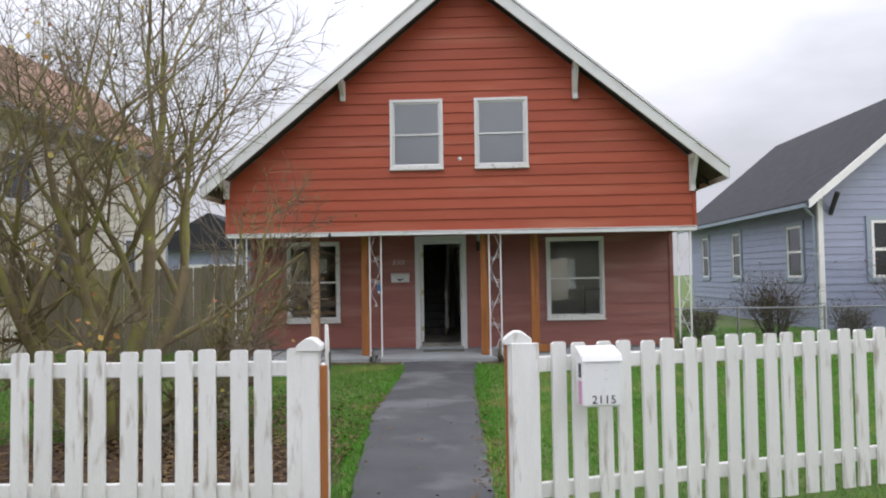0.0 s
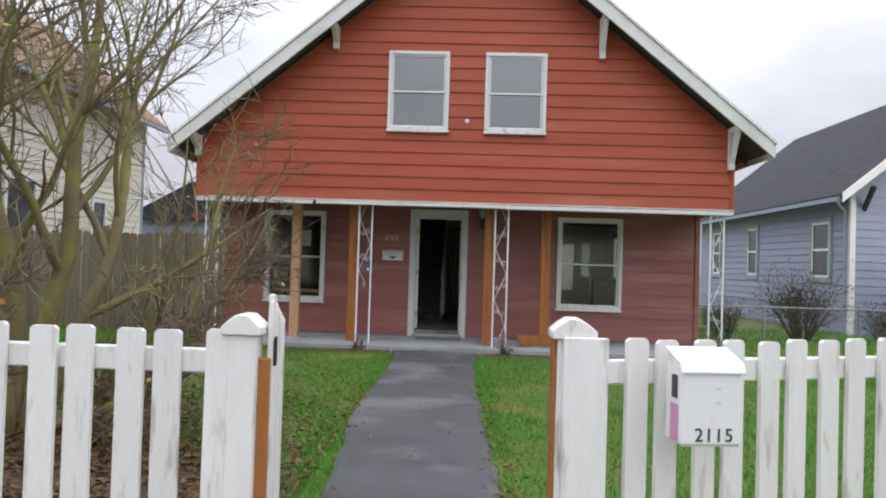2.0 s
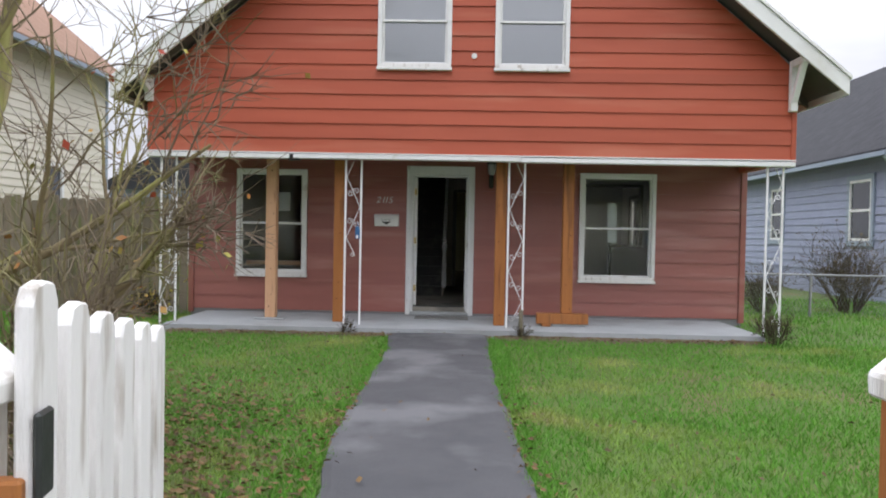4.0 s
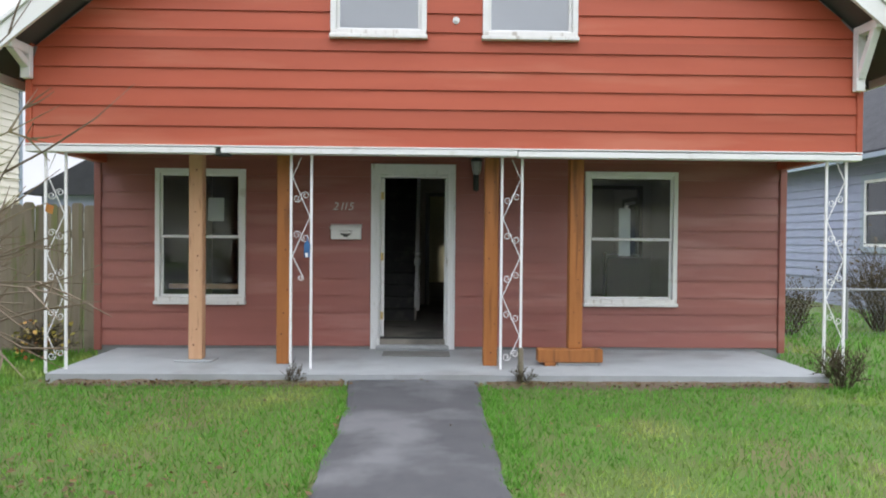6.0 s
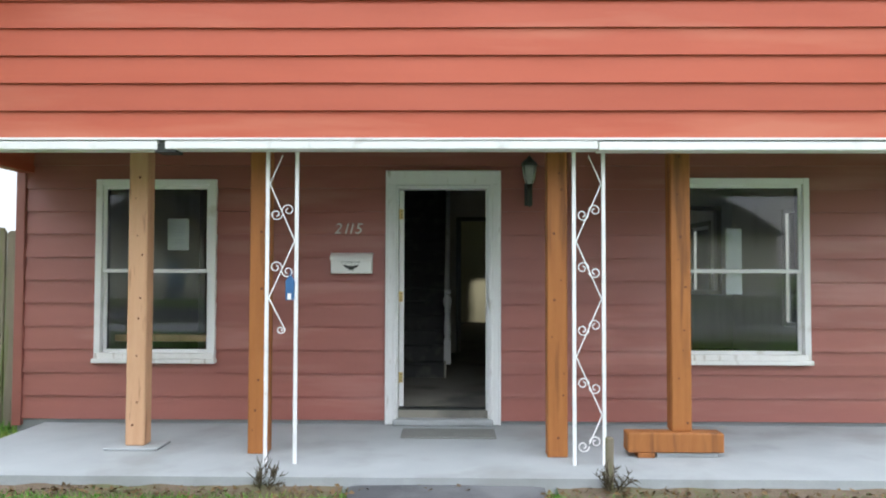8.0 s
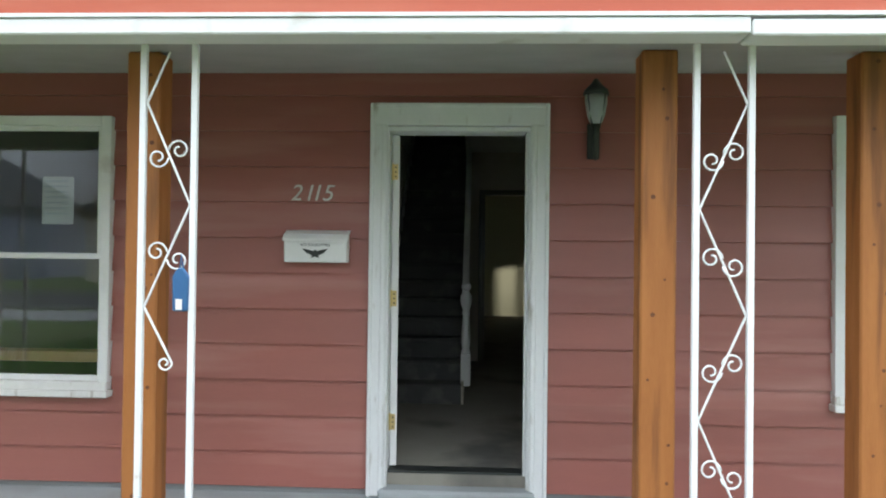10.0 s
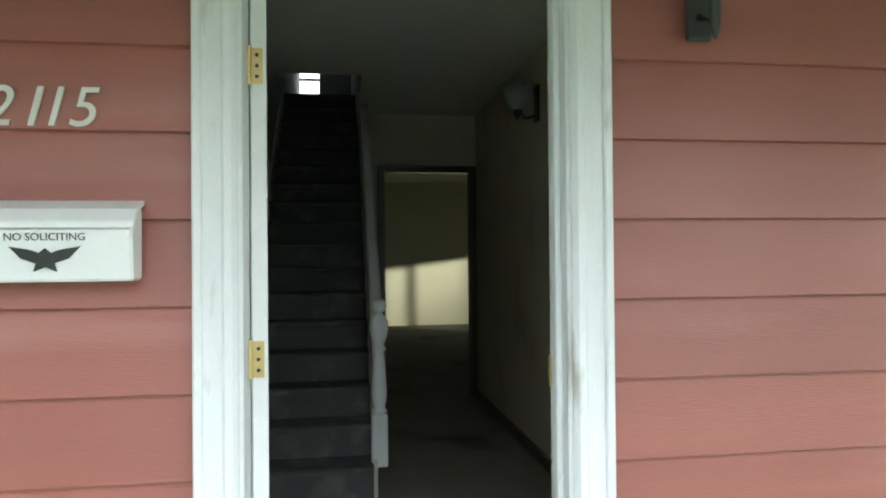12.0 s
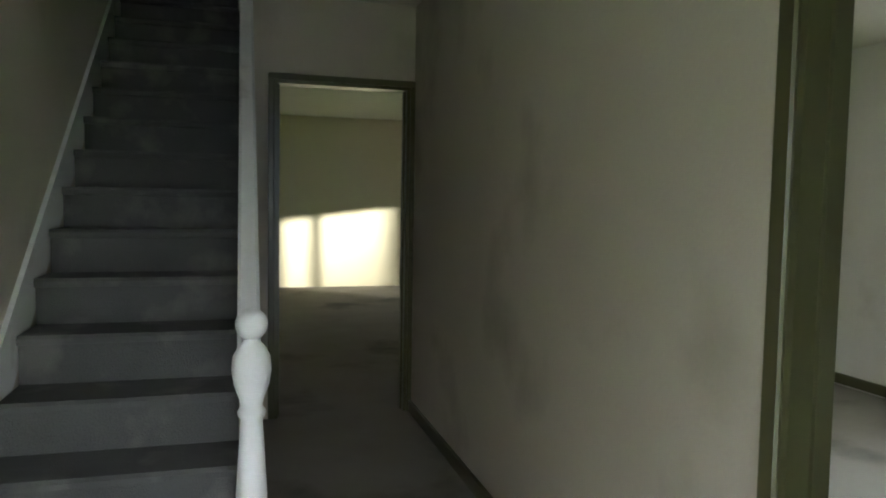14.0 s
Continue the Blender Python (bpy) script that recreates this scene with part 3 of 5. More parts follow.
sash_window("window_1", *WIN_L, WALL - 0.02, M_GLASS, "white double-hung window with a notice taped inside")
sash_window("window_2", *WIN_R, WALL - 0.02, M_GLASS, "white double-hung window with peeling sill")
sash_window("window_3", *UW1, FACE - 0.01, M_GLASS_UP, "white double-hung upper window with drawn pale blind")
sash_window("window_4", *UW2, FACE - 0.01, M_GLASS_UP, "white double-hung upper window with drawn pale blind")
# added pale sheets imitate the sky's reflection in the upper panes
for w in (UW1, UW2):
    bl = thing("sky_reflection_sheet", "pale grey sheet added behind the panes as reflected sky", "blind", group="upper blinds")
    part("sky_sheet", box(w[0] + 0.04, w[1] - 0.04, FACE + 0.09, FACE + 0.096, w[2] + 0.03, w[3] - 0.06), M_PALEGREY, bl)
    part("sheet_bar", tube([(w[0] + 0.03, FACE + 0.10, w[3] - 0.05), (w[1] - 0.03, FACE + 0.10, w[3] - 0.05)], 0.018, 8), M_WHITE, bl)

# side windows of kitchen and back room: plain frames with panes
def side_window(name, y0, y1, z0, z1, label, bars):
    w = thing(name, label, "window", kind="structure")
    bm = bmesh.new()
    x = HX1 - 0.10
    for a, b, c, d in ((y0, y0 + 0.05, z0, z1), (y1 - 0.05, y1, z0, z1), (y0 + 0.05, y1 - 0.05, z0, z0 + 0.05), (y0 + 0.05, y1 - 0.05, z1 - 0.05, z1)):
        box(x, x + 0.06, a, b, c, d, bm)
    part("window_frame", bm, M_WHITE, w)
    for y in bars:
        part("mullion", box(x + 0.004, x + 0.056, y - 0.05, y + 0.05, z0 + 0.05, z1 - 0.05), M_WHITE, w)
    p = part("pane", box(x + 0.026, x + 0.031, y0 + 0.05, y1 - 0.05, z0 + 0.05, z1 - 0.05), M_GLASS, w)
    p.visible_shadow = False
side_window("window_5", *SIDE_W, "wide window that lets the sun onto the back wall", (25.03,))
side_window("window_8", *LIVING_W, "unseen side window added to light the empty front room", (18.3,))
side_window("window_6", *KITCHEN_W, "bright kitchen window with an olive surround", ())

def surround(y0, y1, z0, z1, x):
    t = thing("window_casing", "olive painted casing round the kitchen window", "trim", kind="structure")
    for a, b, c, d in ((y0 - 0.08, y0, z0 - 0.08, z1 + 0.08), (y1, y1 + 0.08, z0 - 0.08, z1 + 0.08), (y0, y1, z1, z1 + 0.08), (y0, y1, z0 - 0.08, z0)):
        part("casing", box(x - 0.02, x, a, b, c, d), M_OLIVE, t, bevel=0.004)
surround(*KITCHEN_W, HX1 - 0.13)

# ---------------------------------------------------------------- inside
SW = -1.23
HR = 0.52
wall("wall_stair", "y", SW - 0.12, 0.12, (WALL + 0.13, FLOOR - 0.1), (25.0, 4.6), [], M_PLASTER, "pale plaster wall beside the stairs")
RD = (16.50, 17.385, FLOOR - 0.1, 1.76)
wall("wall_hall", "y", HR, 0.09, (WALL + 0.13, FLOOR - 0.1), (20.94, 2.3), [RD], M_PLASTER, "dull cream plaster hall wall with scuffs")
HD = (-0.317, 0.492, FLOOR - 0.1, 1.724)
wall("wall_hall_end", "x", 20.94, 0.12, (-0.50, FLOOR - 0.1), (HR + 0.13, 2.3), [HD], M_PLASTER, "end wall of the hall with a doorway")
wall("wall_living_back", "x", 21.115, 0.12, (HR + 0.13, FLOOR - 0.1), (HX1 - 0.13, 2.3), [(1.9, 3.0, FLOOR - 0.1, 1.90), (3.0, 3.63, 0.66, 1.90)], M_PLASTER2, "pale wall with a pass-through into the kitchen")
wall("wall_kitchen_back", "x", 24.1, 0.1, (1.8, FLOOR - 0.1), (HX1 - 0.13, 2.3), [], M_PLASTER2, "plain pale kitchen wall")
wall("wall_kitchen_side", "y", 1.7, 0.1, (21.235, FLOOR - 0.1), (24.2, 2.3), [], M_PLASTER2, "plain pale kitchen wall")
wall("wall_left_room_back", "x", 20.5, 0.1, (HX0 + 0.13, FLOOR - 0.1), (SW - 0.12, 2.3), [], M_DARKROOM, "plain wall of the front room, plaster darkened to look unlit")
bm = bmesh.new()
under = lambda x: ROOF(x) - 0.04
prism([(-4.2, 2.5), (-1.23, 2.5), (-1.23, under(-1.23)), (-4.2, under(-4.2))], "y", 25.0, 25.12, bm)
prism([(-1.23, 2.5), (-0.94, 2.5), (-0.94, 3.19), (-1.23, 3.19)], "y", 25.0, 25.12, bm)
prism([(-1.23, 3.63), (-0.94, 3.63), (-0.94, under(-0.94)), (-1.23, under(-1.23))], "y", 25.0, 25.12, bm)
prism([(-0.94, 2.5), (4.0, 2.5), (4.0, under(4.0)), (0.05, under(0.05)), (-0.94, under(-0.94))], "y", 25.0, 25.12, bm)
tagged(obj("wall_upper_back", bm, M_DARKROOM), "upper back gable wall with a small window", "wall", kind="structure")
wall("wall_upper_hall", "y", -0.52, 0.08, (14.5, 2.5), (25.0, 5.6), [], M_DARKROOM, "upper hall wall, plaster darkened to look dim")
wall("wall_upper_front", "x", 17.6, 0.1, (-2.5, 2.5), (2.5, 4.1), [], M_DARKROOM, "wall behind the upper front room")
uw = thing("window_7", "small upper window with a bright sky behind", "window", kind="structure")
bm = ring(-1.23, -0.94, 3.19, 3.63, 0.015, 25.03, 25.08)
box(-1.215, -0.955, 25.04, 25.07, 3.375, 3.415, bm)
part("window_frame", bm, M_WHITE, uw)

casing_set("door_1", "y", HR, RD[0], RD[1], FLOOR, RD[3], 0.055, 0.016, M_OLIVE, "olive green painted doorway into the front room", 0.09)
casing_set("door_2", "x", 20.94, HD[0], HD[1], FLOOR, HD[3], 0.036, 0.018, M_OLIVE, "dark olive doorway at the end of the hall", 0.12)
pt = thing("pass_through", "olive framed opening above a low half wall", "trim", kind="structure")
for a, b, c, d in ((1.9, 3.68, 1.88, 1.946), (3.61, 3.68, 0.60, 1.88), (3.03, 3.61, 0.60, 0.67), (2.98, 3.03, FLOOR, 0.70), (1.84, 1.9, FLOOR, 1.946)):
    part("frame_board", box(a, b, 21.09, 21.255, c, d), M_OLIVE, pt, bevel=0.004)

bb = thing("baseboard", "dark olive baseboards along the walls", "baseboard", kind="structure")
for a in ((HR - 0.018, HR + 0.01, RD[1] + 0.06, 20.92), (SW - 0.01, SW + 0.014, 16.06, 18.0)):
    part("board", box(*a, FLOOR - 0.02, FLOOR + 0.07), M_OLIVE, bb)
for a in ((3.03, 3.835, 21.10, 21.115), (HR + 0.15, 1.84, 21.10, 21.115)):
    part("board", box(*a, FLOOR, FLOOR + 0.075), M_OLIVE, bb)
part("board", box(3.835, 3.85, 16.06, 21.10, FLOOR, FLOOR + 0.075), M_OLIVE, bb)
part("board", box(-2, 3.7, 28.405, 28.42, FLOOR, FLOOR + 0.05), M_CREAMWALL, bb)

# front door frame with moulded casings
df = thing("door_frame", "white painted front door frame with worn mouldings", "door frame", kind="structure")
for x0, x1 in ((-1.0, -0.900), (-0.094, 0.008)):
    part("casing", box(x0, x1, WALL - 0.05, WALL + 0.01, PORCH + 0.005, 1.695), M_TRIM, df, bevel=0.006)
    e0, e1 = ((x1 - 0.035, x1 - 0.005) if x0 < -0.5 else (x0 + 0.005, x0 + 0.035))
    part("moulding", box(e0, e1, WALL - 0.062, WALL - 0.046, PORCH + 0.005, 1.70), M_TRIM, df, bevel=0.007)
    o0, o1 = ((x0, x0 + 0.022) if x0 < -0.5 else (x1 - 0.022, x1))
    part("back_band", box(o0, o1, WALL - 0.064, WALL - 0.046, PORCH + 0.005, 1.82), M_TRIM, df, bevel=0.005)
part("head_casing", box(-1.0, 0.008, WALL - 0.05, WALL + 0.01, 1.695, 1.82), M_TRIM, df, bevel=0.006)
part("head_band", box(-0.976, -0.016, WALL - 0.064, WALL - 0.046, 1.797, 1.82), M_TRIM, df, bevel=0.005)
part("jamb", box(-0.912, -0.890, WALL - 0.03, WALL + 0.14, PORCH + 0.05, 1.69), M_TRIM, df)
part("jamb", box(-0.104, -0.082, WALL - 0.03, WALL + 0.14, PORCH + 0.05, 1.69), M_TRIM, df)
part("stop", box(-0.12, -0.104, WALL + 0.02, WALL + 0.07, PORCH + 0.05, 1.665), M_TRIM, df, bevel=0.003)
part("head_jamb", box(-0.890, -0.104, WALL - 0.03, WALL + 0.14, 1.665, 1.69), M_TRIM, df)
part("threshold", box(-0.93, -0.06, WALL - 0.10, WALL + 0.05, PORCH, PORCH + 0.055), M_SLAB, df, "worn concrete sill", bevel=0.012)
part("sill_board", box(-0.890, -0.104, WALL + 0.03, WALL + 0.15, PORCH + 0.05, FLOOR + 0.012), M_DARKMETAL, df, "dark metal sill strip", bevel=0.004)
part("strike_plate", box(-0.124, -0.120, WALL + 0.075, WALL + 0.10, 0.62, 0.70), M_BRASS, df)

# front door leaf, swung open into the hall
door = thing("door_leaf", "white painted front door standing open inside", "door")
door.matrix_world = pose(-0.864, WALL + 0.10, 0, 0, 0, 103)
def dpart(nm, bm, m, lab="", par=None, bevel=0.003):
    ob = part(nm, bm, m, par or door, lab, bevel=bevel)
    return ob
dpart("leaf", box(0.004, 0.74, -0.02, 0.02, FLOOR + 0.02, 1.66), M_WHITE)
for z0, z1 in ((-0.12, 0.55), (0.75, 1.52)):
    for y in (-0.026, 0.020):
        dpart("panel_moulding", ring(0.12, 0.62, z0, z1, 0.03, y, y + 0.006), M_WHITE)
for z in (0.60, 0.80):
    b = dpart("knob" if z < 0.7 else "deadbolt", bmesh.new(), M_BRASS, "tarnished brass")
    bm = bmesh.new()
    prof = [(0.028, 0.0), (0.028, 0.008), (0.012, 0.012), (0.012, 0.035), (0.027, 0.045), (0.03, 0.058), (0.02, 0.07)] if z < 0.7 else [(0.03, 0.0), (0.03, 0.012), (0.018, 0.022)]
    lathe(prof, 0, 0, 14, bm)
    bmesh.ops.transform(bm, matrix=Matrix.Translation((0.68, -0.02, z)) @ pose(0, 0, 0, 90), verts=bm.verts)
    bm.to_mesh(b.data)
    bm.free()
    b.data.shade_smooth()
for z in (-0.05, 0.665, 1.40):
    h = part("hinge", box(-0.885, -0.854, WALL + 0.094, WALL + 0.098, z, z + 0.09), M_BRASS, df, "brass butt hinge")
    part("barrel", tube([(-0.889, WALL + 0.092, z - 0.004), (-0.889, WALL + 0.092, z + 0.094)], 0.007, 8), M_BRASS, h)
    for dz in (0.018, 0.045, 0.072):
        part("screw", tube([(-0.868, WALL + 0.096, z + dz), (-0.868, WALL + 0.091, z + dz)], 0.005, 8), M_DARKMETAL, h)

# stairs
stairs = thing("stairs", "carpeted straight staircase, worn grey treads", "stairs", kind="structure")
RISE, GO, Y1 = 0.168, 0.242, 18.10
for k in range(17):
    z = FLOOR + RISE * (k + 1)
    y = Y1 + GO * k
    bm = prism([(y, z - RISE - (0.0 if k == 0 else 0.03)), (y, z - 0.035), (y - 0.022, z - 0.03), (y - 0.028, z - 0.012), (y - 0.018, z), (y + GO + 0.02, z), (y + GO + 0.02, z - RISE - 0.03)], "x", SW + 0.02, -0.505)
    part("step", bm, M_STAIR, stairs)
slope = RISE / GO
sk = lambda y: FLOOR + RISE + (y - Y1) * slope
part("skirt_board", prism([(17.9, sk(17.9) - 0.12), (17.9, sk(17.9) + 0.12), (22.0, sk(22.0) + 0.12), (22.0, sk(22.0) - 0.12)], "x", SW, SW + 0.018), M_WHITE, stairs)
part("stringer", prism([(18.1, FLOOR), (18.1, sk(18.1) - 0.02), (22.2, sk(22.2) - 0.02), (22.2, FLOOR)], "x", -0.505, -0.485), M_PLASTER, stairs)
rail = thing("handrail", "white painted handrail and panel rising from the newel", "handrail")
rail_z = lambda y: 0.56 + (y - 18.2) * slope
part("panel", prism([(18.24, sk(18.24) - 0.02), (18.24, rail_z(18.24)), (20.6, rail_z(20.6)), (20.6, sk(20.6) - 0.02)], "x", -0.484, -0.470), M_WHITE, rail)
part("rail", prism([(18.22, rail_z(18.22) - 0.02), (18.22, rail_z(18.22) + 0.06), (20.6, rail_z(20.6) + 0.06), (20.6, rail_z(20.6) - 0.02)], "x", -0.507, -0.447), M_WHITE, rail, bevel=0.01)
newel = thing("newel_post", "white turned newel post with a ball top", "newel post")
NEW_X, NEW_Y = -0.471, 18.20
part("base", box(NEW_X - 0.042, NEW_X + 0.042, NEW_Y - 0.042, NEW_Y + 0.042, -0.137, 0.14), M_WHITE, newel, bevel=0.008)
prof = [(0.030, 0.135), (0.040, 0.15), (0.040, 0.158), (0.028, 0.17), (0.037, 0.21), (0.040, 0.25), (0.036, 0.32), (0.030, 0.42), (0.027, 0.462), (0.034, 0.470), (0.036, 0.482), (0.027, 0.497), (0.030, 0.512), (0.044, 0.55), (0.050, 0.59), (0.047, 0.625), (0.034, 0.648), (0.020, 0.663), (0.020, 0.67)]
part("spindle", lathe(prof, NEW_X, NEW_Y, 20), M_WHITE, newel, smooth=True)
part("ball", lathe([(0.012, 0.666)] + [(0.041 * math.sin(a), 0.706 - 0.041 * math.cos(a)) for a in np.linspace(0.45, 2.9, 10)], NEW_X, NEW_Y, 20), M_WHITE, newel, smooth=True)

sc = thing("wall_sconce", "dark metal wall sconce with a clouded shade", "wall lamp")
SC_Y, SC_Z = 18.64, -0.09
part("backplate", box(HR - 0.02, HR, SC_Y - 0.04, SC_Y + 0.04, 1.86 + SC_Z, 2.08 + SC_Z), M_DARKMETAL, sc, bevel=0.006)
part("arm", tube([(HR - 0.01, SC_Y, 1.90 + SC_Z), (HR - 0.08, SC_Y, 1.88 + SC_Z), (HR - 0.13, SC_Y, 1.95 + SC_Z)], 0.01, 8), M_DARKMETAL, sc)
part("shade", lathe([(0.03, 1.93 + SC_Z), (0.07, 1.98 + SC_Z), (0.11, 2.08 + SC_Z), (0.10, 2.08 + SC_Z), (0.05, 1.98 + SC_Z)], HR - 0.13, SC_Y, 16), M_LAMPGLASS, sc, smooth=True)
part("finial", lathe([(0.004, 1.87 + SC_Z), (0.02, 1.90 + SC_Z), (0.026, 1.93 + SC_Z), (0.01, 1.945 + SC_Z)], HR - 0.13, SC_Y, 12), M_DARKMETAL, sc, smooth=True)


# ---------------------------------------------------------------- porch things
def timber_post(x, y, w, z0, z1, m, label):
    t = thing("porch_post", label, "post", group="porch posts")
    part("shaft", box(x - w / 2, x + w / 2, y - w / 2, y + w / 2, z0, z1), m, t, bevel=0.008)
    rk = random.Random(int(x * 100))
    for i in range(9):
        kx, kz, kr = x + rk.uniform(-0.05, 0.05), z0 + (z1 - z0) * (i + rk.uniform(0.1, 0.9)) / 9, rk.uniform(0.005, 0.011)
        part("knot", tube([(kx, y - w / 2 - 0.0015, kz), (kx, y - w / 2 + 0.003, kz)], kr, 9), M_KNOT, t)
    return t
ceil_z = lambda y: 1.765 + (y - 14.36) * 0.15
timber_post(-2.80, 14.98, 0.145, PORCH + 0.02, ceil_z(14.91), M_POST_RAW, "pale raw timber porch post with dark knots")
timber_post(-1.835, 14.82, 0.145, PORCH, ceil_z(14.75), M_POST, "orange-brown stained timber porch post")
timber_post(0.345, 14.76, 0.145, PORCH, ceil_z(14.69), M_POST, "orange-brown stained timber porch post")
timber_post(1.255, 14.83, 0.145, PORCH + 0.175, ceil_z(14.76), M_POST, "orange-brown stained post standing on a timber block")
tagged(obj("paving_slab", box(-3.0, -2.6, 14.82, 15.12, PORCH, PORCH + 0.02), M_SLAB, bevel=0.006), "thin concrete pad under a porch post", "slab")
blk = thing("timber_block", "stained timber beam lying under a porch post on a shim", "timber block")
part("beam", box(0.85, 1.54, 14.70, 14.86, PORCH + 0.035, PORCH + 0.175), M_POST, blk, bevel=0.008)
part("shim", box(0.92, 1.04, 14.69, 14.85, PORCH, PORCH + 0.035), M_POST, blk, bevel=0.004)
part("shim", box(1.06, 1.50, 14.72, 14.85, PORCH, PORCH + 0.035), M_SLAB, blk, bevel=0.004)

def scroll(cx, cz, y, r, start, turns, sgn):
    pts = []
    n = 18
    for i in range(n + 1):
        f = i / n
        a = start + sgn * f * turns * 2 * math.pi
        rr = r * (1 - 0.72 * f)
        pts.append((cx + rr * math.cos(a), y, cz + rr * math.sin(a)))
    return pts

def iron_column(x0, x1, y, z0, z1, first, gap, stop=-1.0):
    """Two flat bars with a zigzag rod and pairs of scrolls between them."""
    t = thing("iron_column", "white wrought iron porch column with scrollwork", "column", group="iron porch columns")
    for x in (x0, x1):
        part("bar", box(x - 0.0125, x + 0.0125, y - 0.0125, y + 0.0125, z0, z1), M_IRON, t, bevel=0.003)
    a, b = x0 + 0.014, x1 - 0.014
    z, side, zs = z1 - 0.03, first, []
    pts = [((a + b) / 2, z)]
    z -= gap * 0.5
    while z > max(z0 + 0.05, stop):
        pts.append((b if side else a, z))
        zs.append(z - gap / 2)
        z -= gap
        side = not side
    if stop < z0:
        pts.append(((a + b) / 2, max(z + gap * 0.5, z0 + 0.02)))
    else:
        tail = (a * 0.35 + b * 0.65, zs[-1] - 0.02)
        pts.append(tail)
        part("scroll", tube(scroll(tail[0] - 0.03, tail[1], y, 0.03, 0, 1.2, -1), 0.0042, 6), M_IRON, t, smooth=True)
    for (xa, za), (xb, zb) in zip(pts, pts[1:]):
        part("zigzag_rod", tube([(xa, y, za), (xb, y, zb)], 0.0048, 6), M_IRON, t)
    for i, zc in enumerate(zs):
        if zc < z0 + 0.12 or zc < stop:
            break
        mx = (a + b) / 2
        r = (b - a) / 4.2
        up = 1 if i % 2 == 0 else -1
        part("scroll", tube(scroll(mx - r, zc - 0.015 * up, y, r, 0, 1.25, -up), 0.0042, 6), M_IRON, t, smooth=True)
        part("scroll", tube(scroll(mx + r, zc + 0.015 * up, y, r, math.pi, 1.25, -up), 0.0042, 6), M_IRON, t, smooth=True)
    return t
iron_column(-1.71, -1.505, 14.46, PORCH - 0.04, 1.775, False, 0.40, stop=0.55)
iron_column(0.43, 0.635, 14.46, PORCH - 0.04, 1.775, True, 0.40)
iron_column(-4.12, -3.92, 14.36, PORCH - 0.04, 1.775, False, 0.40)
iron_column(3.73, 3.93, 14.36, PORCH - 0.04, 1.775, True, 0.40)

tag = thing("hanging_tag", "blue plastic lockbox tag hanging on the iron column", "tag")
part("body", prism([(-1.575, 0.730), (-1.515, 0.730), (-1.512, 0.866), (-1.535, 0.900), (-1.555, 0.900), (-1.578, 0.866)], "y", 14.435, 14.455), M_BLUE, tag, bevel=0.006)
part("sticker", box(-1.56, -1.535, 14.431, 14.434, 0.737, 0.778), M_PAPER, tag)
part("loop", tube([(-1.55, 14.445, 0.893), (-1.545, 14.445, 0.948), (-1.535, 14.445, 0.893)], 0.004, 6), M_BLUE, tag)

def text_mesh(name, body, size, m, mat_, parent, label="", depth=0.003, shear=0.0):
    cu = bpy.data.curves.new(name, "FONT")
    cu.body, cu.size, cu.extrude, cu.shear = body, size, depth, shear
    cu.align_x, cu.align_y = "CENTER", "CENTER"
    tmp = bpy.data.objects.new(name, cu)
    scene.collection.objects.link(tmp)
    dg = bpy.context.evaluated_depsgraph_get()
    me = bpy.data.meshes.new_from_object(tmp.evaluated_get(dg))
    bpy.data.objects.remove(tmp)
    ob = new(name, me)
    me.materials.clear()
    me.materials.append(mat_)
    me.transform(m)
    if parent:
        ob.parent = parent
    return tagged(ob, label)

nums = thing("house_number", "pale metal house numbers 2115 on the siding", "house number")
for ch, x in (("2", -1.425), ("1", -1.352), ("1", -1.308), ("5", -1.245)):
    text_mesh("digit", ch, 0.13, pose(x, WALL - 0.032, 1.305, 90), M_NUMBER, nums, shear=0.25, depth=0.004)

mb = thing("wall_mailbox", "white metal wall mailbox with an eagle emblem", "mailbox")
yb = WALL - 0.025
part("body", prism([(yb, 0.915), (yb - 0.085, 0.915), (yb - 0.095, 1.02), (yb - 0.075, 1.055), (yb, 1.085)], "x", -1.470, -1.115), M_WHITE, mb, bevel=0.006)
part("lid", prism([(yb - 0.002, 1.098), (yb - 0.07, 1.075), (yb - 0.104, 1.045), (yb - 0.104, 1.03), (yb - 0.07, 1.063), (yb - 0.002, 1.086)], "x", -1.477, -1.108), M_WHITE, mb, bevel=0.003)
text_mesh("lettering", "NO SOLICITING", 0.023, pose(-1.293, yb - 0.096, 1.012, 90 + 5.4), M_INK, mb, "small worn lettering", depth=0.0008)
ey = yb - 0.0905
em = prism([(-1.365, 0.992), (-1.325, 0.985), (-1.305, 0.978), (-1.293, 0.988), (-1.281, 0.978), (-1.261, 0.985), (-1.221, 0.992), (-1.245, 0.966), (-1.275, 0.955), (-1.27, 0.938), (-1.293, 0.948), (-1.316, 0.938), (-1.311, 0.955), (-1.341, 0.966)], "y", ey - 0.006, ey + 0.004)
part("emblem", em, M_DARKMETAL, mb, "dark spread-winged bird emblem")

pl = thing("porch_lantern", "weathered green-black porch lantern beside the door", "wall lamp")
lx, ly = 0.25, WALL - 0.13
part("backplate", box(lx - 0.035, lx + 0.035, WALL - 0.045, WALL - 0.028, 1.510, 1.710), M_DARKMETAL, pl, bevel=0.006)
part("bracket", tube([(lx, WALL - 0.04, 1.570), (lx, ly, 1.530), (lx, ly, 1.650)], 0.011, 8), M_DARKMETAL, pl)
part("tail", lathe([(0.004, 1.490), (0.013, 1.520), (0.016, 1.640), (0.03, 1.690)], lx, ly, 10), M_DARKMETAL, pl, smooth=True)
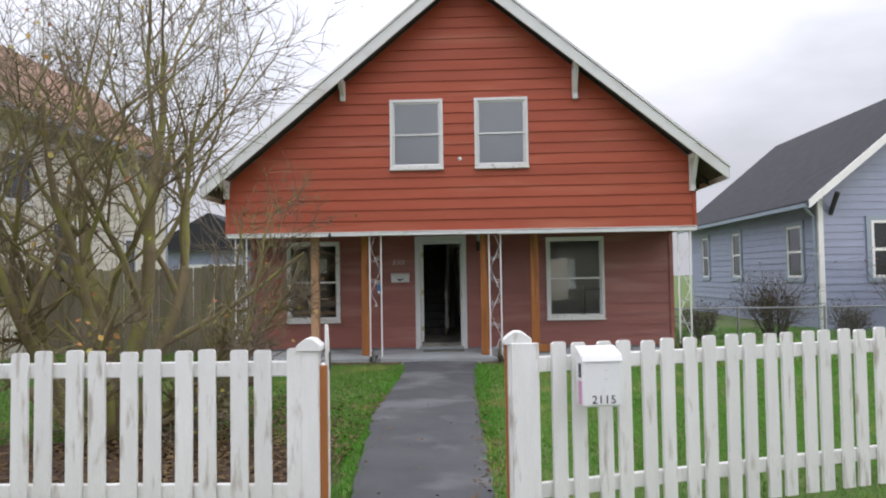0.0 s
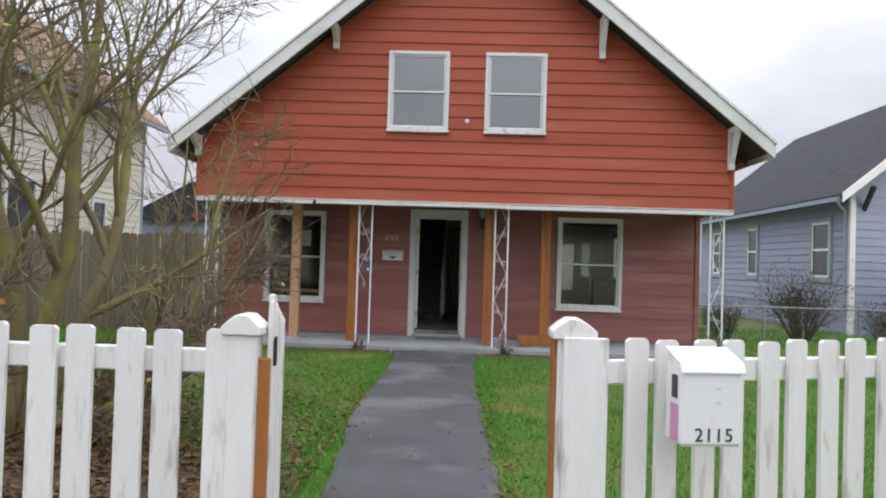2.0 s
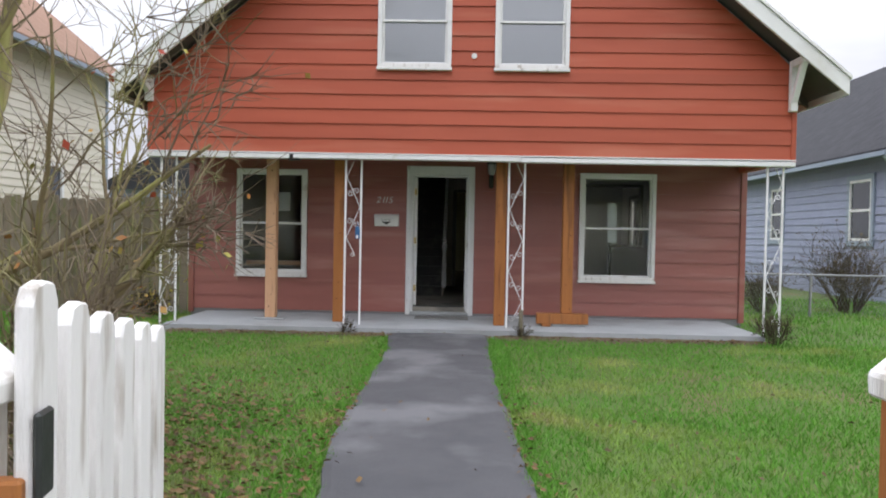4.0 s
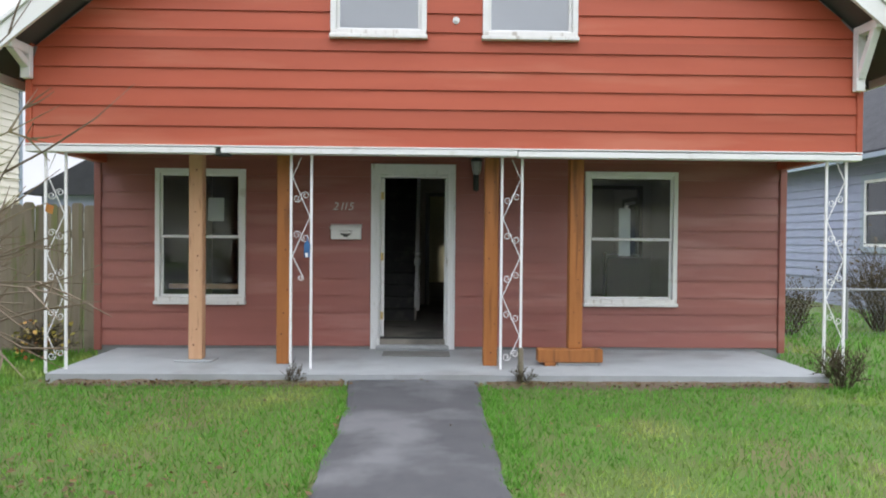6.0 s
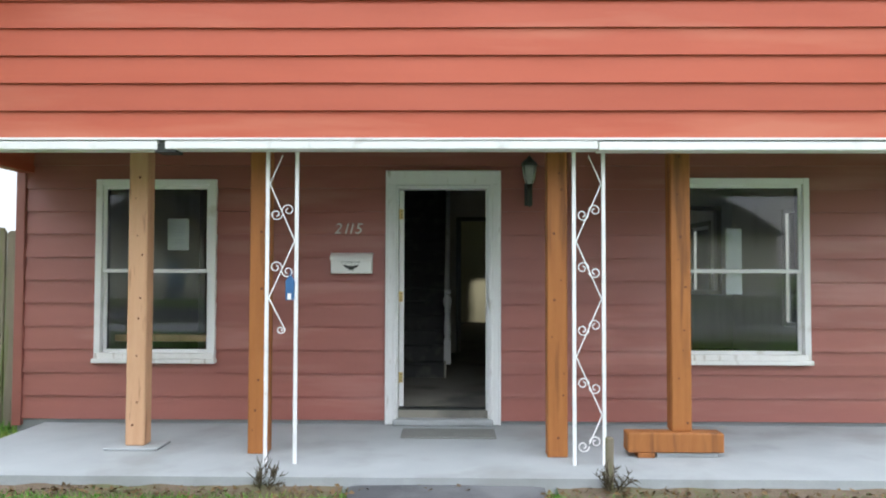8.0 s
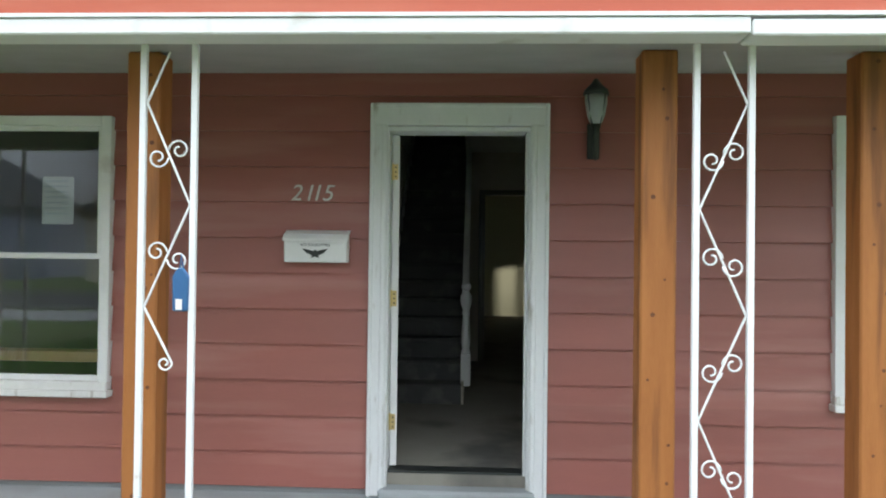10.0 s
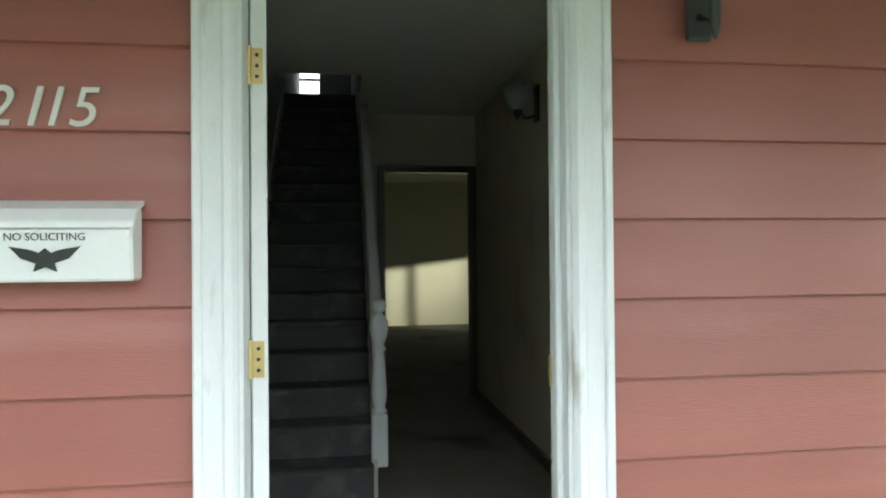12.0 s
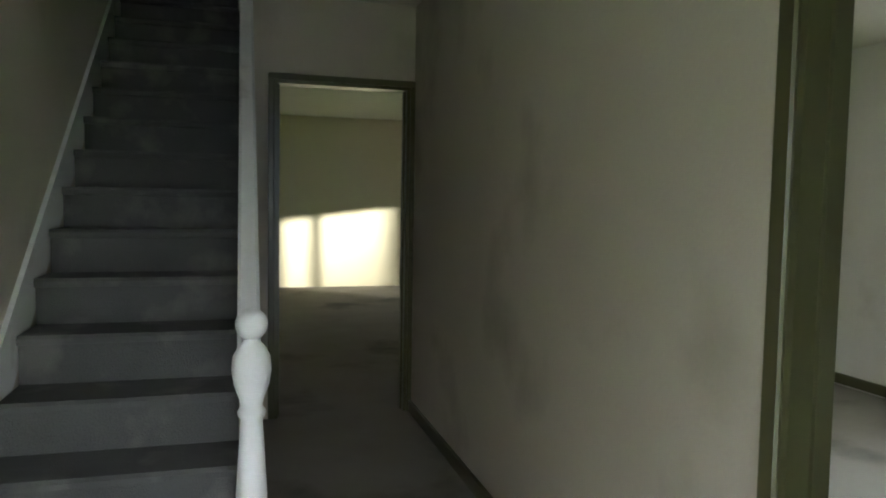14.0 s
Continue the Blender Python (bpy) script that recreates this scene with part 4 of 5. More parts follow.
part("globe", lathe([(0.03, 1.690), (0.05, 1.740), (0.062, 1.820), (0.06, 1.850)], lx, ly, 12), M_LAMPGLASS, pl, smooth=True)
part("cap", lathe([(0.072, 1.850), (0.066, 1.875), (0.03, 1.910), (0.008, 1.940)], lx, ly, 12), M_DARKMETAL, pl, smooth=True)
for a in range(4):
    c, s = 0.063 * math.cos(a * math.pi / 2 + 0.7), 0.063 * math.sin(a * math.pi / 2 + 0.7)
    part("cage_rod", tube([(lx + c * 0.5, ly + s * 0.5, 1.690), (lx + c, ly + s, 1.830), (lx + c, ly + s, 1.855)], 0.005, 6), M_DARKMETAL, pl)

tagged(obj("door_mat", box(-0.83, -0.06, 15.32, 15.68, PORCH, PORCH + 0.012), M_MAT, bevel=0.004), "thin grey worn door mat before the door", "mat")
nt = thing("notice", "white printed notice taped inside the window", "notice")
part("sheet", box(-2.955, -2.765, WALL + 0.055, WALL + 0.057, 1.12, 1.40), M_PAPER, nt)
for i in range(7):
    part("print_bar", box(-2.94, -2.80 - 0.01 * (i % 3), WALL + 0.0535, WALL + 0.0548, 1.37 - 0.032 * i, 1.378 - 0.032 * i), M_PALEGREY, nt)
# plain white upright strip behind the right-hand pane
nt = thing("notice", "long white upright strip just inside the window", "notice")
part("sheet", box(2.0, 2.14, WALL + 0.06, WALL + 0.064, 0.74, 1.32), M_PAPER, nt)
tagged(obj("window_shelf", box(-3.45, -2.55, WALL + 0.14, WALL + 0.30, 0.30, 0.36), M_POST_RAW), "pale wooden ledge behind the window", "shelf")

# ---------------------------------------------------------------- picket fence, gate, letter box
fence_group = "picket fence"
def picket(x, y, ang, w, z0, z1, parent):
    m = pose(x, y, 0, 0, 0, ang)
    bm = bmesh.new()
    lean = random.uniform(-0.006, 0.006)
    vs = [(-w / 2, z0), (w / 2, z0), (w / 2 + lean, z1 - 0.012), (w / 2 - 0.012 + lean, z1), (-w / 2 + 0.012 + lean, z1), (-w / 2 + lean, z1 - 0.012)]
    prism(vs, "y", -0.011, 0.011, bm)
    bmesh.ops.transform(bm, matrix=m, verts=bm.verts)
    part("picket", bm, M_PICKET, parent)

fl = thing("picket_fence", "white painted picket fence with peeling boards", "fence", group=fence_group)
x, k = -0.909, 0
while x > -6.0:
    picket(x, 4.89, 0, 0.102, -0.44, 0.602 + random.uniform(-0.012, 0.008), fl)
    x -= 0.142 if k % 2 else 0.192
    k += 1
for z in (-0.28, 0.44):
    part("rail", box(-6.1, -0.90, 4.905, 4.945, z, z + 0.09), M_PICKET, fl, bevel=0.006)

fr = thing("picket_fence", "white painted picket fence running off at an angle", "fence", group=fence_group)
ANG = 22.0
ca, sa = math.cos(radians(ANG)), math.sin(radians(ANG))
s, k = 0.259, 0
while s < 6.5:
    picket(0.40 + s * ca, 4.84 + s * sa, ANG, 0.090, -0.44, 0.615 + random.uniform(-0.012, 0.008), fr)
    s += 0.175 if k % 2 else 0.134
    k += 1
for z in (-0.28, 0.45):
    m = pose(0.40 + 3.4 * ca - 0.036 * sa, 4.84 + 3.4 * sa + 0.036 * ca, z + 0.045, 0, 0, ANG)
    part("rail", turned(m, 6.6, 0.04, 0.09), M_PICKET, fr, bevel=0.006)

def gate_post(x, w, top, label):
    t = thing("gate_post", label, "post", group="gate posts")
    part("shaft", box(x - w / 2, x + w / 2, 4.87, 4.98, LAWN - 0.1, top - 0.075), M_PICKET, t, bevel=0.006)
    part("cap", prism([(x - w / 2 - 0.02, top - 0.075), (x + w / 2 + 0.02, top - 0.075), (x + w / 2 + 0.022, top - 0.045), (x + w / 2 - 0.01, top - 0.018), (x + 0.02, top), (x - 0.02, top), (x - w / 2 + 0.01, top - 0.018), (x - w / 2 - 0.022, top - 0.045)], "y", 4.85, 5.0), M_PICKET, t, bevel=0.004)
    return t
gate_post(-0.822, 0.105, 0.665, "white painted gate post with a moulded cap")
gp = gate_post(0.40, 0.12, 0.69, "white painted gate post with a weathered board")
part("face_board", box(0.36, 0.52, 4.835, 4.866, -0.46, 0.625), M_PICKET, gp, bevel=0.004)
part("bare_edge", box(0.325, 0.338, 4.875, 4.975, LAWN, 0.63), M_POST, gp, "bare brown timber edge")

gate = thing("garden_gate", "white picket gate standing open towards the house", "gate")
gate.matrix_world = pose(-0.745, 4.93, 0, 0, 0, 100)
def gpart(nm, bm, m, lab="", bevel=0.004):
    return part(nm, bm, m, gate, lab, bevel=bevel)
for i in range(6):
    u = 0.055 + i * 0.152
    top = 0.74 - 0.145 * (i / 5) ** 0.8
    gpart("picket", prism([(u - 0.05, -0.42), (u + 0.05, -0.42), (u + 0.05, top - 0.03), (u + 0.035, top - 0.005), (u, top), (u - 0.035, top - 0.005), (u - 0.05, top - 0.03)], "y", -0.027, -0.005), M_PICKET)
for z in (-0.30, 0.34):
    gpart("rail", box(0.0, 0.84, -0.003, 0.035, z, z + 0.09), M_PICKET)
gpart("hinge_strip", box(-0.012, 0.02, -0.02, 0.03, -0.45, 0.50), M_POST, "bare orange timber edge")
gpart("latch", box(0.0, 0.05, -0.04, -0.029, 0.47, 0.58), M_DARKMETAL, "dark metal hinge")

lb = thing("letter_box", "white plastic letter box numbered 2115 on the fence", "mailbox")
lb.matrix_world = pose(0.845, 4.90, -0.008, 0, 0, 8)
part("body", prism([(0.0, 0.278), (-0.15, 0.278), (-0.15, 0.53), (-0.135, 0.56), (0.0, 0.60)], "x", -0.112, 0.112), M_WHITE, lb, bevel=0.012)
part("lid", prism([(0.0, 0.612), (-0.14, 0.57), (-0.162, 0.535), (-0.156, 0.53), (-0.135, 0.56), (0.0, 0.60)], "x", -0.117, 0.117), M_WHITE, lb, bevel=0.003)
part("side_slot", box(-0.116, -0.1125, -0.115, -0.07, 0.44, 0.52), M_INK, lb, "dark slot")
part("side_sticker", box(-0.115, -0.1125, -0.125, -0.06, 0.29, 0.42), M_PINK, lb, "pink faded sticker")
for i, ch in enumerate("2115"):
    text_mesh("digit", ch, 0.066, pose(-0.048 + 0.036 * i, -0.152, 0.318, 90), M_INK, lb, "black numeral", depth=0.0015)
part("latch_mark", box(0.01, 0.03, -0.153, -0.151, 0.43, 0.436), M_PALEGREY, lb)
part("latch_mark", box(0.01, 0.03, -0.153, -0.151, 0.48, 0.486), M_PALEGREY, lb)
bt = thing("wrapper", "small blue and yellow wrapper on the ground by the post", "litter")
part("blue_piece", box(0.51, 0.55, 4.80, 4.82, LAWN, LAWN + 0.17), M_BLUE, bt, bevel=0.006)
part("yellow_piece", box(0.50, 0.56, 4.79, 4.83, LAWN, LAWN + 0.04), M_LEAF, bt, bevel=0.006)

# ---------------------------------------------------------------- neighbours
def lap_side(parent, x, out, y0, y1, z0, z1, step, m, cuts=()):
    """Lapped boards on a wall that looks along x."""
    z = z0
    while z < z1 - 0.02:
        t = min(z + step, z1)
        holes = sorted((c[0], c[1]) for c in cuts if c[2] < (z + t) / 2 < c[3])
        e = [y0] + [v for h in holes for v in h] + [y1]
        for a, b in zip(e[::2], e[1::2]):
            part("siding_board", prism([(x, z), (x + out * 0.03, z), (x + out * 0.006, t + 0.01), (x, t + 0.01)], "y", a, b), m, parent)
        z += step

nh = thing("neighbour_house", "lavender-grey sided house with a dark shingle roof", "house")
NX, NY0, NY1 = 9.0, 21.05, 33.0
part("wall", box(NX, NX + 7.2, NY0, NY1, LAWN, 2.9), M_LAV, nh)
part("gable", prism([(NX, 2.9), (NX + 7.2, 2.9), (NX + 3.6, 5.95)], "y", NY0 + 0.003, NY0 + 0.15), M_LAV, nh)
ncuts = [(21.95, 23.2, 0.72, 2.36), (26.9, 27.95, 0.72, 2.42), (30.5, 31.5, 0.72, 2.42)]
lap_side(nh, NX, -1, NY0 + 0.1, NY1, 0.1, 2.85, 0.19, M_LAV, ncuts)
lap_boards(nh, NY0, -1, lambda z: (NX + 0.08, NX + 7.1) if z < 2.9 else (NX + (z - 2.9) * 1.18, NX + 7.2 - (z - 2.9) * 1.18), 0.1, 0.19, 5.6, [(10.15, 11.3, 0.7, 2.4)], M_LAV, proud=0.02)
part("corner_board", box(NX - 0.035, NX + 0.09, NY0 - 0.035, NY0 + 0.09, LAWN, 2.9), M_WHITE, nh)
for y0, y1, z0, z1 in ncuts:
    w = part("window", ring(y0, y1, z0, z1, 0.12, -0.06, 0.0), M_LAVTRIM, nh)
    w.matrix_world = Matrix(((0, 1, 0, NX), (1, 0, 0, 0), (0, 0, 1, 0), (0, 0, 0, 1)))
    b = part("sash", ring(y0 + 0.12, y1 - 0.12, z0 + 0.12, z1 - 0.12, 0.06, -0.05, 0.0), M_WHITE, w)
    box(y0 + 0.18, y1 - 0.18, -0.045, 0.0, (z0 + z1) / 2 - 0.03, (z0 + z1) / 2 + 0.03, bm := bmesh.new())
    part("meeting_rail", bm, M_WHITE, w)
    part("pane", box(y0 + 0.13, y1 - 0.13, -0.02, -0.012, z0 + 0.13, z1 - 0.13), M_INKGLASS, w)
w = part("window", ring(10.15, 11.3, 0.7, 2.4, 0.12, NY0 - 0.06, NY0), M_LAVTRIM, nh)
part("sash", ring(10.27, 11.18, 0.82, 2.28, 0.07, NY0 - 0.05, NY0), M_WHITE, w)
part("meeting_rail", box(10.34, 11.11, NY0 - 0.045, NY0, 1.5, 1.58), M_WHITE, w)
part("pane", box(10.3, 11.15, NY0 - 0.02, NY0 - 0.012, 0.85, 2.25), M_INKGLASS, w)
for s, xe in ((-1, NX - 0.45), (1, NX + 7.65)):
    xm = NX + 3.6
    ze, zr = 2.78, 6.15
    part("roof", prism([(xm, zr), (xe, ze), (xe, ze - 0.12), (xm, zr - 0.12)], "y", NY0 - 0.5, NY1 + 0.4), M_SHINGLE, nh, "dark charcoal shingles")
    part("rake_board", prism([(xm, zr + 0.02), (xe, ze + 0.02), (xe, ze - 0.2), (xm, zr - 0.22)], "y", NY0 - 0.54, NY0 - 0.503), M_WHITE, nh)
part("gutter", box(NX - 0.52, NX - 0.42, NY0 - 0.4, NY1 + 0.3, 2.62, 2.72), M_LAVTRIM, nh)
part("downpipe", tube([(NX - 0.46, NY0 - 0.2, 2.64), (NX - 0.1, NY0 + 0.1, 2.4), (NX - 0.06, NY0 + 0.12, LAWN)], 0.04, 8), M_LAVTRIM, nh)
part("bracket", prism([(NY0 - 0.5, 2.95), (NY0, 2.4), (NY0, 2.55), (NY0 - 0.4, 3.0)], "x", NX + 0.25, NX + 0.33), M_INK, nh, "dark knee brace")

lh = thing("neighbour_house", "cream sided two-storey house with a brown roof", "house")
LX, LY0, LY1 = -9.0, 9.0, 23.6
part("wall", box(LX - 6.0, LX, LY0, LY1, LAWN, 4.55), M_CREAM, lh)
lcuts = [(17.0, 18.2, 0.9, 2.4), (20.6, 21.4, 0.9, 2.2), (15.2, 16.3, 2.6, 3.7)]
lap_side(lh, LX, 1, LY0, LY1, -0.1, 4.5, 0.155, M_CREAM, lcuts)
part("corner_board", box(LX - 0.1, LX + 0.035, LY1 - 0.1, LY1 + 0.03, LAWN, 4.5), M_LAVTRIM, lh)
for y0, y1, z0, z1 in lcuts:
    w = part("window", ring(y0, y1, z0, z1, 0.1, 0.0, 0.06), M_WHITE, lh)
    w.matrix_world = Matrix(((0, 1, 0, LX), (1, 0, 0, 0), (0, 0, 1, 0), (0, 0, 0, 1)))
    part("pane", box(y0 + 0.09, y1 - 0.09, 0.01, 0.018, z0 + 0.09, z1 - 0.09), M_INKGLASS, w)
for s, xe in ((1, LX + 0.5), (-1, LX - 6.5)):
    part("roof", prism([(LX - 2.6, 7.0), (xe, 4.45), (xe, 4.33), (LX - 2.6, 6.88)], "y", LY0 - 0.4, LY1 + 0.4), M_BROWNROOF, lh, "brown weathered shingles")
part("gutter", box(LX + 0.48, LX + 0.58, LY0, LY1 + 0.3, 4.28, 4.38), M_LAVTRIM, lh)
part("gable", prism([(LX - 6, 4.5), (LX, 4.5), (LX - 2.6, 6.85)], "y", LY1 - 0.1, LY1), M_CREAM, lh)

gg = thing("far_garage", "small pale garage with a low dark roof beyond the fence", "garage")
part("wall", box(-13.5, -8.6, 34, 38, LAWN, 2.3), M_LAV, gg)
part("roof", prism([(-14.0, 2.3), (-8.2, 2.3), (-11.1, 3.9)], "y", 33.6, 38.4), M_SHINGLE, gg)
part("door", box(-12.5, -10.0, 33.95, 33.998, LAWN, 1.7), M_WHITE, gg)

# added out of view: row blocks low sky, tall one keeps sun off the front
for x, w, h in ((-30, 11, 3.4), (-15, 10, 3.0), (-2, 9, 3.3), (11, 11, 3.0), (33, 15, 8.0), (-46, 12, 3.2), (53, 12, 3.2)):
    hs = thing("added_street_house", "pale %s house across the street" % ("two-storey" if h > 5 else "low"), "house", group="houses across the street")
    part("wall", box(x - w / 2, x + w / 2, -28.0, -19.0, LAWN, h), M_CREAM if x % 2 else M_LAV, hs)
    part("roof", prism([(x - w / 2 - 0.5, h - 0.1), (x + w / 2 + 0.5, h - 0.1), (x, h + 3.4)], "y", -28.5, -18.5), M_SHINGLE, hs)
    part("door", box(x - 0.45, x + 0.45, -18.99, -18.95, LAWN, LAWN + 2.1), M_LAVTRIM, hs)

# plank fence between the houses
pf = thing("plank_fence", "weathered grey-brown vertical plank fence with moss", "fence")
x = -4.40
while x > -8.95:
    w = random.uniform(0.125, 0.15)
    top = 1.32 + random.uniform(-0.05, 0.04) + (0.0 if x > -5.2 else -0.05)
    lean = random.uniform(-0.008, 0.008)
    part("plank", prism([(x, LAWN - 0.02), (x - w, LAWN - 0.02), (x - w + lean, top - 0.03), (x - w + 0.025 + lean, top), (x - 0.025 + lean, top), (x + lean, top - 0.03)], "y", 16.2 + random.uniform(-0.01, 0.01), 16.225), M_PLANK, pf)
    x -= w + random.uniform(0.004, 0.016)
for z in (0.0, 0.9):
    part("rail", box(-8.95, -4.35, 16.235, 16.275, z, z + 0.09), M_PLANK, pf)
for x in (-4.33, -6.6, -8.9):
    part("post", box(x - 0.05, x + 0.05, 16.24, 16.34, LAWN - 0.1, 1.38), M_PLANK, pf)

# chain-link fence on the other side
cf = thing("chain_link_fence", "low grey chain-link fence with steel posts", "fence")
for x in (4.05, 5.9, 7.75, 9.6, 11.45, 13.3):
    part("post", tube([(x, 18.0, LAWN - 0.05), (x, 18.0, 0.26)], 0.024, 8), M_GALV, cf)
part("top_rail", tube([(4.05, 18.0, 0.23), (13.3, 18.0, 0.23)], 0.016, 8), M_GALV, cf)
vs, fs = [], []
for d in (1, -1):
    for i in range(150):
        xa = 4.1 + i * 0.062
        for j in range(6):
            za, zb = LAWN + 0.12 * j, LAWN + 0.12 * (j + 1)
            p, q = (xa, xa + 0.06) if (j % 2 == 0) == (d > 0) else (xa + 0.06, xa)
            n = len(vs)
            vs += [(p - 0.0015, 18, za), (p + 0.0015, 18, za), (q + 0.0015, 18.002, zb), (q - 0.0015, 18.002, zb)]
            fs.append((n, n + 1, n + 2, n + 3))
me = bpy.data.meshes.new("mesh_wire")
me.from_pydata(vs, [], fs)
me.materials.append(M_GALV)
tagged(new("wire", me), kind="stuff").parent = cf


# ---------------------------------------------------------------- plants
def raw(name, vs, fs, m, parent=None, smooth=False):
    me = bpy.data.meshes.new(name)
    me.from_pydata(vs, [], fs)
    if smooth:
        me.shade_smooth()
    me.materials.append(m)
    ob = new(name, me)
    if parent:
        ob.parent = parent
    return ob

class Woody:
    """Collects tapering tubes and leaves."""
    def __init__(self, seed):
        self.r, self.edge = random.Random(seed), False
        self.v, self.f, self.tv, self.tf, self.lv, self.lf = [], [], [], [], [], []

    def limb(self, pts, radii, thin):
        v, f = (self.tv, self.tf) if thin else (self.v, self.f)
        sides = 3 if thin else 7
        prev = None
        for i, p in enumerate(pts):
            d = (pts[min(i + 1, len(pts) - 1)] - pts[max(i - 1, 0)]).normalized()
            u = d.orthogonal().normalized()
            w = d.cross(u)
            n = len(v)
            for k in range(sides):
                a = 2 * math.pi * k / sides
                v.append(tuple(p + radii[i] * (u * math.cos(a) + w * math.sin(a))))
            if prev is not None:
                for k in range(sides):
                    f.append((prev + k, prev + (k + 1) % sides, n + (k + 1) % sides, n + k))
            prev = n

    def leaf(self, p, size):
        r = self.r
        a = Vector((r.uniform(-1, 1), r.uniform(-1, 1), r.uniform(-1, 0.3))).normalized()
        b = a.orthogonal().normalized() * size * 0.36
        n = len(self.lv)
        self.lv += [tuple(p), tuple(p + a * size * 0.5 + b), tuple(p + a * size), tuple(p + a * size * 0.5 - b)]
        self.lf.append((n, n + 1, n + 2, n + 3))

    def grow(self, p, d, length, radius, level, bend, leaves, up=0.10):
        r = self.r
        steps = max(3, int(length / 0.16))
        pts, dirs = [p.copy()], [d.copy()]
        for i in range(steps):
            d = (d + Vector((r.uniform(-1, 1), r.uniform(-1, 1), r.uniform(-1, 1))) * bend + Vector((0, 0, up * 0.1))).normalized()
            q = p + d * (length / steps)
            if self.edge and i > 1 and (q.x > (-0.75 if q.z > 1.6 else -1.0 if q.z > 1.2 else -1.7) or q.y > 8.4 + 0.85 * (-1.0 - q.x) or level < 4 and (q.z < 0.42 or q.y < (6.3 if q.z > 1.1 else 7.2))):
                break
            p = q
            pts.append(p.copy())
            dirs.append(d.copy())
        steps = len(pts) - 1
        radii = [radius * (1 - 0.72 * i / steps) for i in range(steps + 1)]
        self.limb(pts, radii, radius < 0.012)
        if level == 0:
            if r.random() < leaves:
                self.leaf(pts[-1], r.uniform(0.04, 0.07))
            return
        count = {4: 8, 3: 6, 2: 4, 1: 3}[level]
        for j in range(count):
            f = 0.28 + 0.72 * (j + r.random()) / count
            i = min(int(f * steps), steps)
            side = dirs[i].orthogonal()
            side.rotate(Matrix.Rotation(r.uniform(0, 2 * math.pi), 3, dirs[i]))
            nd = (dirs[i] + side.normalized() * r.uniform(0.55, 1.1)).normalized()
            self.grow(pts[i], nd, length * r.uniform(0.42, 0.66), max(radii[i] * r.uniform(0.5, 0.68), 0.0042), level - 1, bend * 1.12, leaves, up)

tree = thing("tree", "bare multi-stemmed small tree with mossy bark and few leaves", "tree")
wd = Woody(11)
wd.edge = True
base = Vector((-3.45, 7.9, LAWN - 0.05))
for az, tilt, length, rad in ((100, 0.14, 3.9, 0.075), (40, 0.24, 4.0, 0.07), (170, 0.42, 3.8, 0.065), (5, 0.55, 3.5, 0.06), (-60, 0.45, 3.3, 0.055), (215, 0.38, 3.7, 0.065), (-120, 0.62, 3.2, 0.055), (10, 0.98, 2.7, 0.048), (-15, 1.2, 2.5, 0.042), (185, 1.0, 2.8, 0.05), (-70, 1.15, 2.2, 0.04), (22, 1.22, 2.5, 0.042)):
    a = radians(az)
    d = Vector((math.cos(a) * math.sin(tilt), math.sin(a) * math.sin(tilt), math.cos(tilt)))
    wd.grow(base + Vector((math.cos(a) * 0.14, math.sin(a) * 0.14, 0.0)), d, length, rad * 1.3, 4, 0.125, 0.05, 0.30)
trunk = raw("trunk", wd.v, wd.f, M_BARK, tree, True)
raw("twig", wd.tv, wd.tf, M_TWIG, tree)["kind"] = "stuff"
raw("foliage", wd.lv, wd.lf, M_LEAF, tree)["kind"] = "stuff"

def shrub(name, label, x, y, z, count, size, seed, m, leafm=None, leaf=0.0, spread=0.7):
    t = thing(name, label, "shrub")
    s = Woody(seed)
    for i in range(count):
        a = s.r.uniform(0, 2 * math.pi)
        tl = s.r.uniform(0.05, spread)
        d = Vector((math.cos(a) * math.sin(tl), math.sin(a) * math.sin(tl), math.cos(tl)))
        s.grow(Vector((x + math.cos(a) * size * 0.12, y + math.sin(a) * size * 0.12, z)), d, size * s.r.uniform(0.6, 1.0), 0.009 * max(size, 0.4), 2, 0.12, leaf, 0.2)
    if s.v:
        raw("stem", s.v, s.f, m, t)
    raw("twig", s.tv, s.tf, m, t)["kind"] = "stuff"
    if s.lv:
        raw("foliage", s.lv, s.lf, leafm or m, t)["kind"] = "stuff"
shrub("shrub", "dark leafless shrub behind the chain-link fence", 7.0, 18.9, LAWN, 60, 1.25, 3, M_SHRUB, M_SHRUB, 0.8)
shrub("shrub", "dry brown weeds along the chain-link fence", 5.3, 18.5, LAWN, 40, 0.8, 4, M_SHRUB, M_SHRUB, 0.6)
shrub("shrub", "tangled dry weeds along the chain-link fence", 8.6, 18.7, LAWN, 40, 0.8, 5, M_SHRUB, M_SHRUB, 0.6)
shrub("shrub", "burgundy-leaved bush before the lavender house", 10.4, 19.6, LAWN, 26, 1.9, 6, M_SHRUB, M_BURGUNDY, 1.0, 0.5)
shrub("shrub", "cut-back dry shrub at the porch corner", 3.75, 14.0, LAWN, 26, 0.42, 7, M_SHRUB)
shrub("stub", "small dead stump beside the iron column", 0.60, 14.05, LAWN, 9, 0.2, 8, M_SHRUB)
shrub("stub", "small dry plant stub at the porch edge", -1.62, 14.05, LAWN, 9, 0.2, 9, M_SHRUB)
shrub("shrub", "dry weeds at the foot of the plank fence", -4.7, 15.6, LAWN, 30, 0.45, 10, M_SHRUB, M_LEAF, 0.4)
stump = thing("wooden_stake", "short grey wooden stake leaning at the iron column", "stake")
part("stake", box(0.565, 0.615, 14.03, 14.07, LAWN, -0.12), M_PLANK, stump, bevel=0.01)

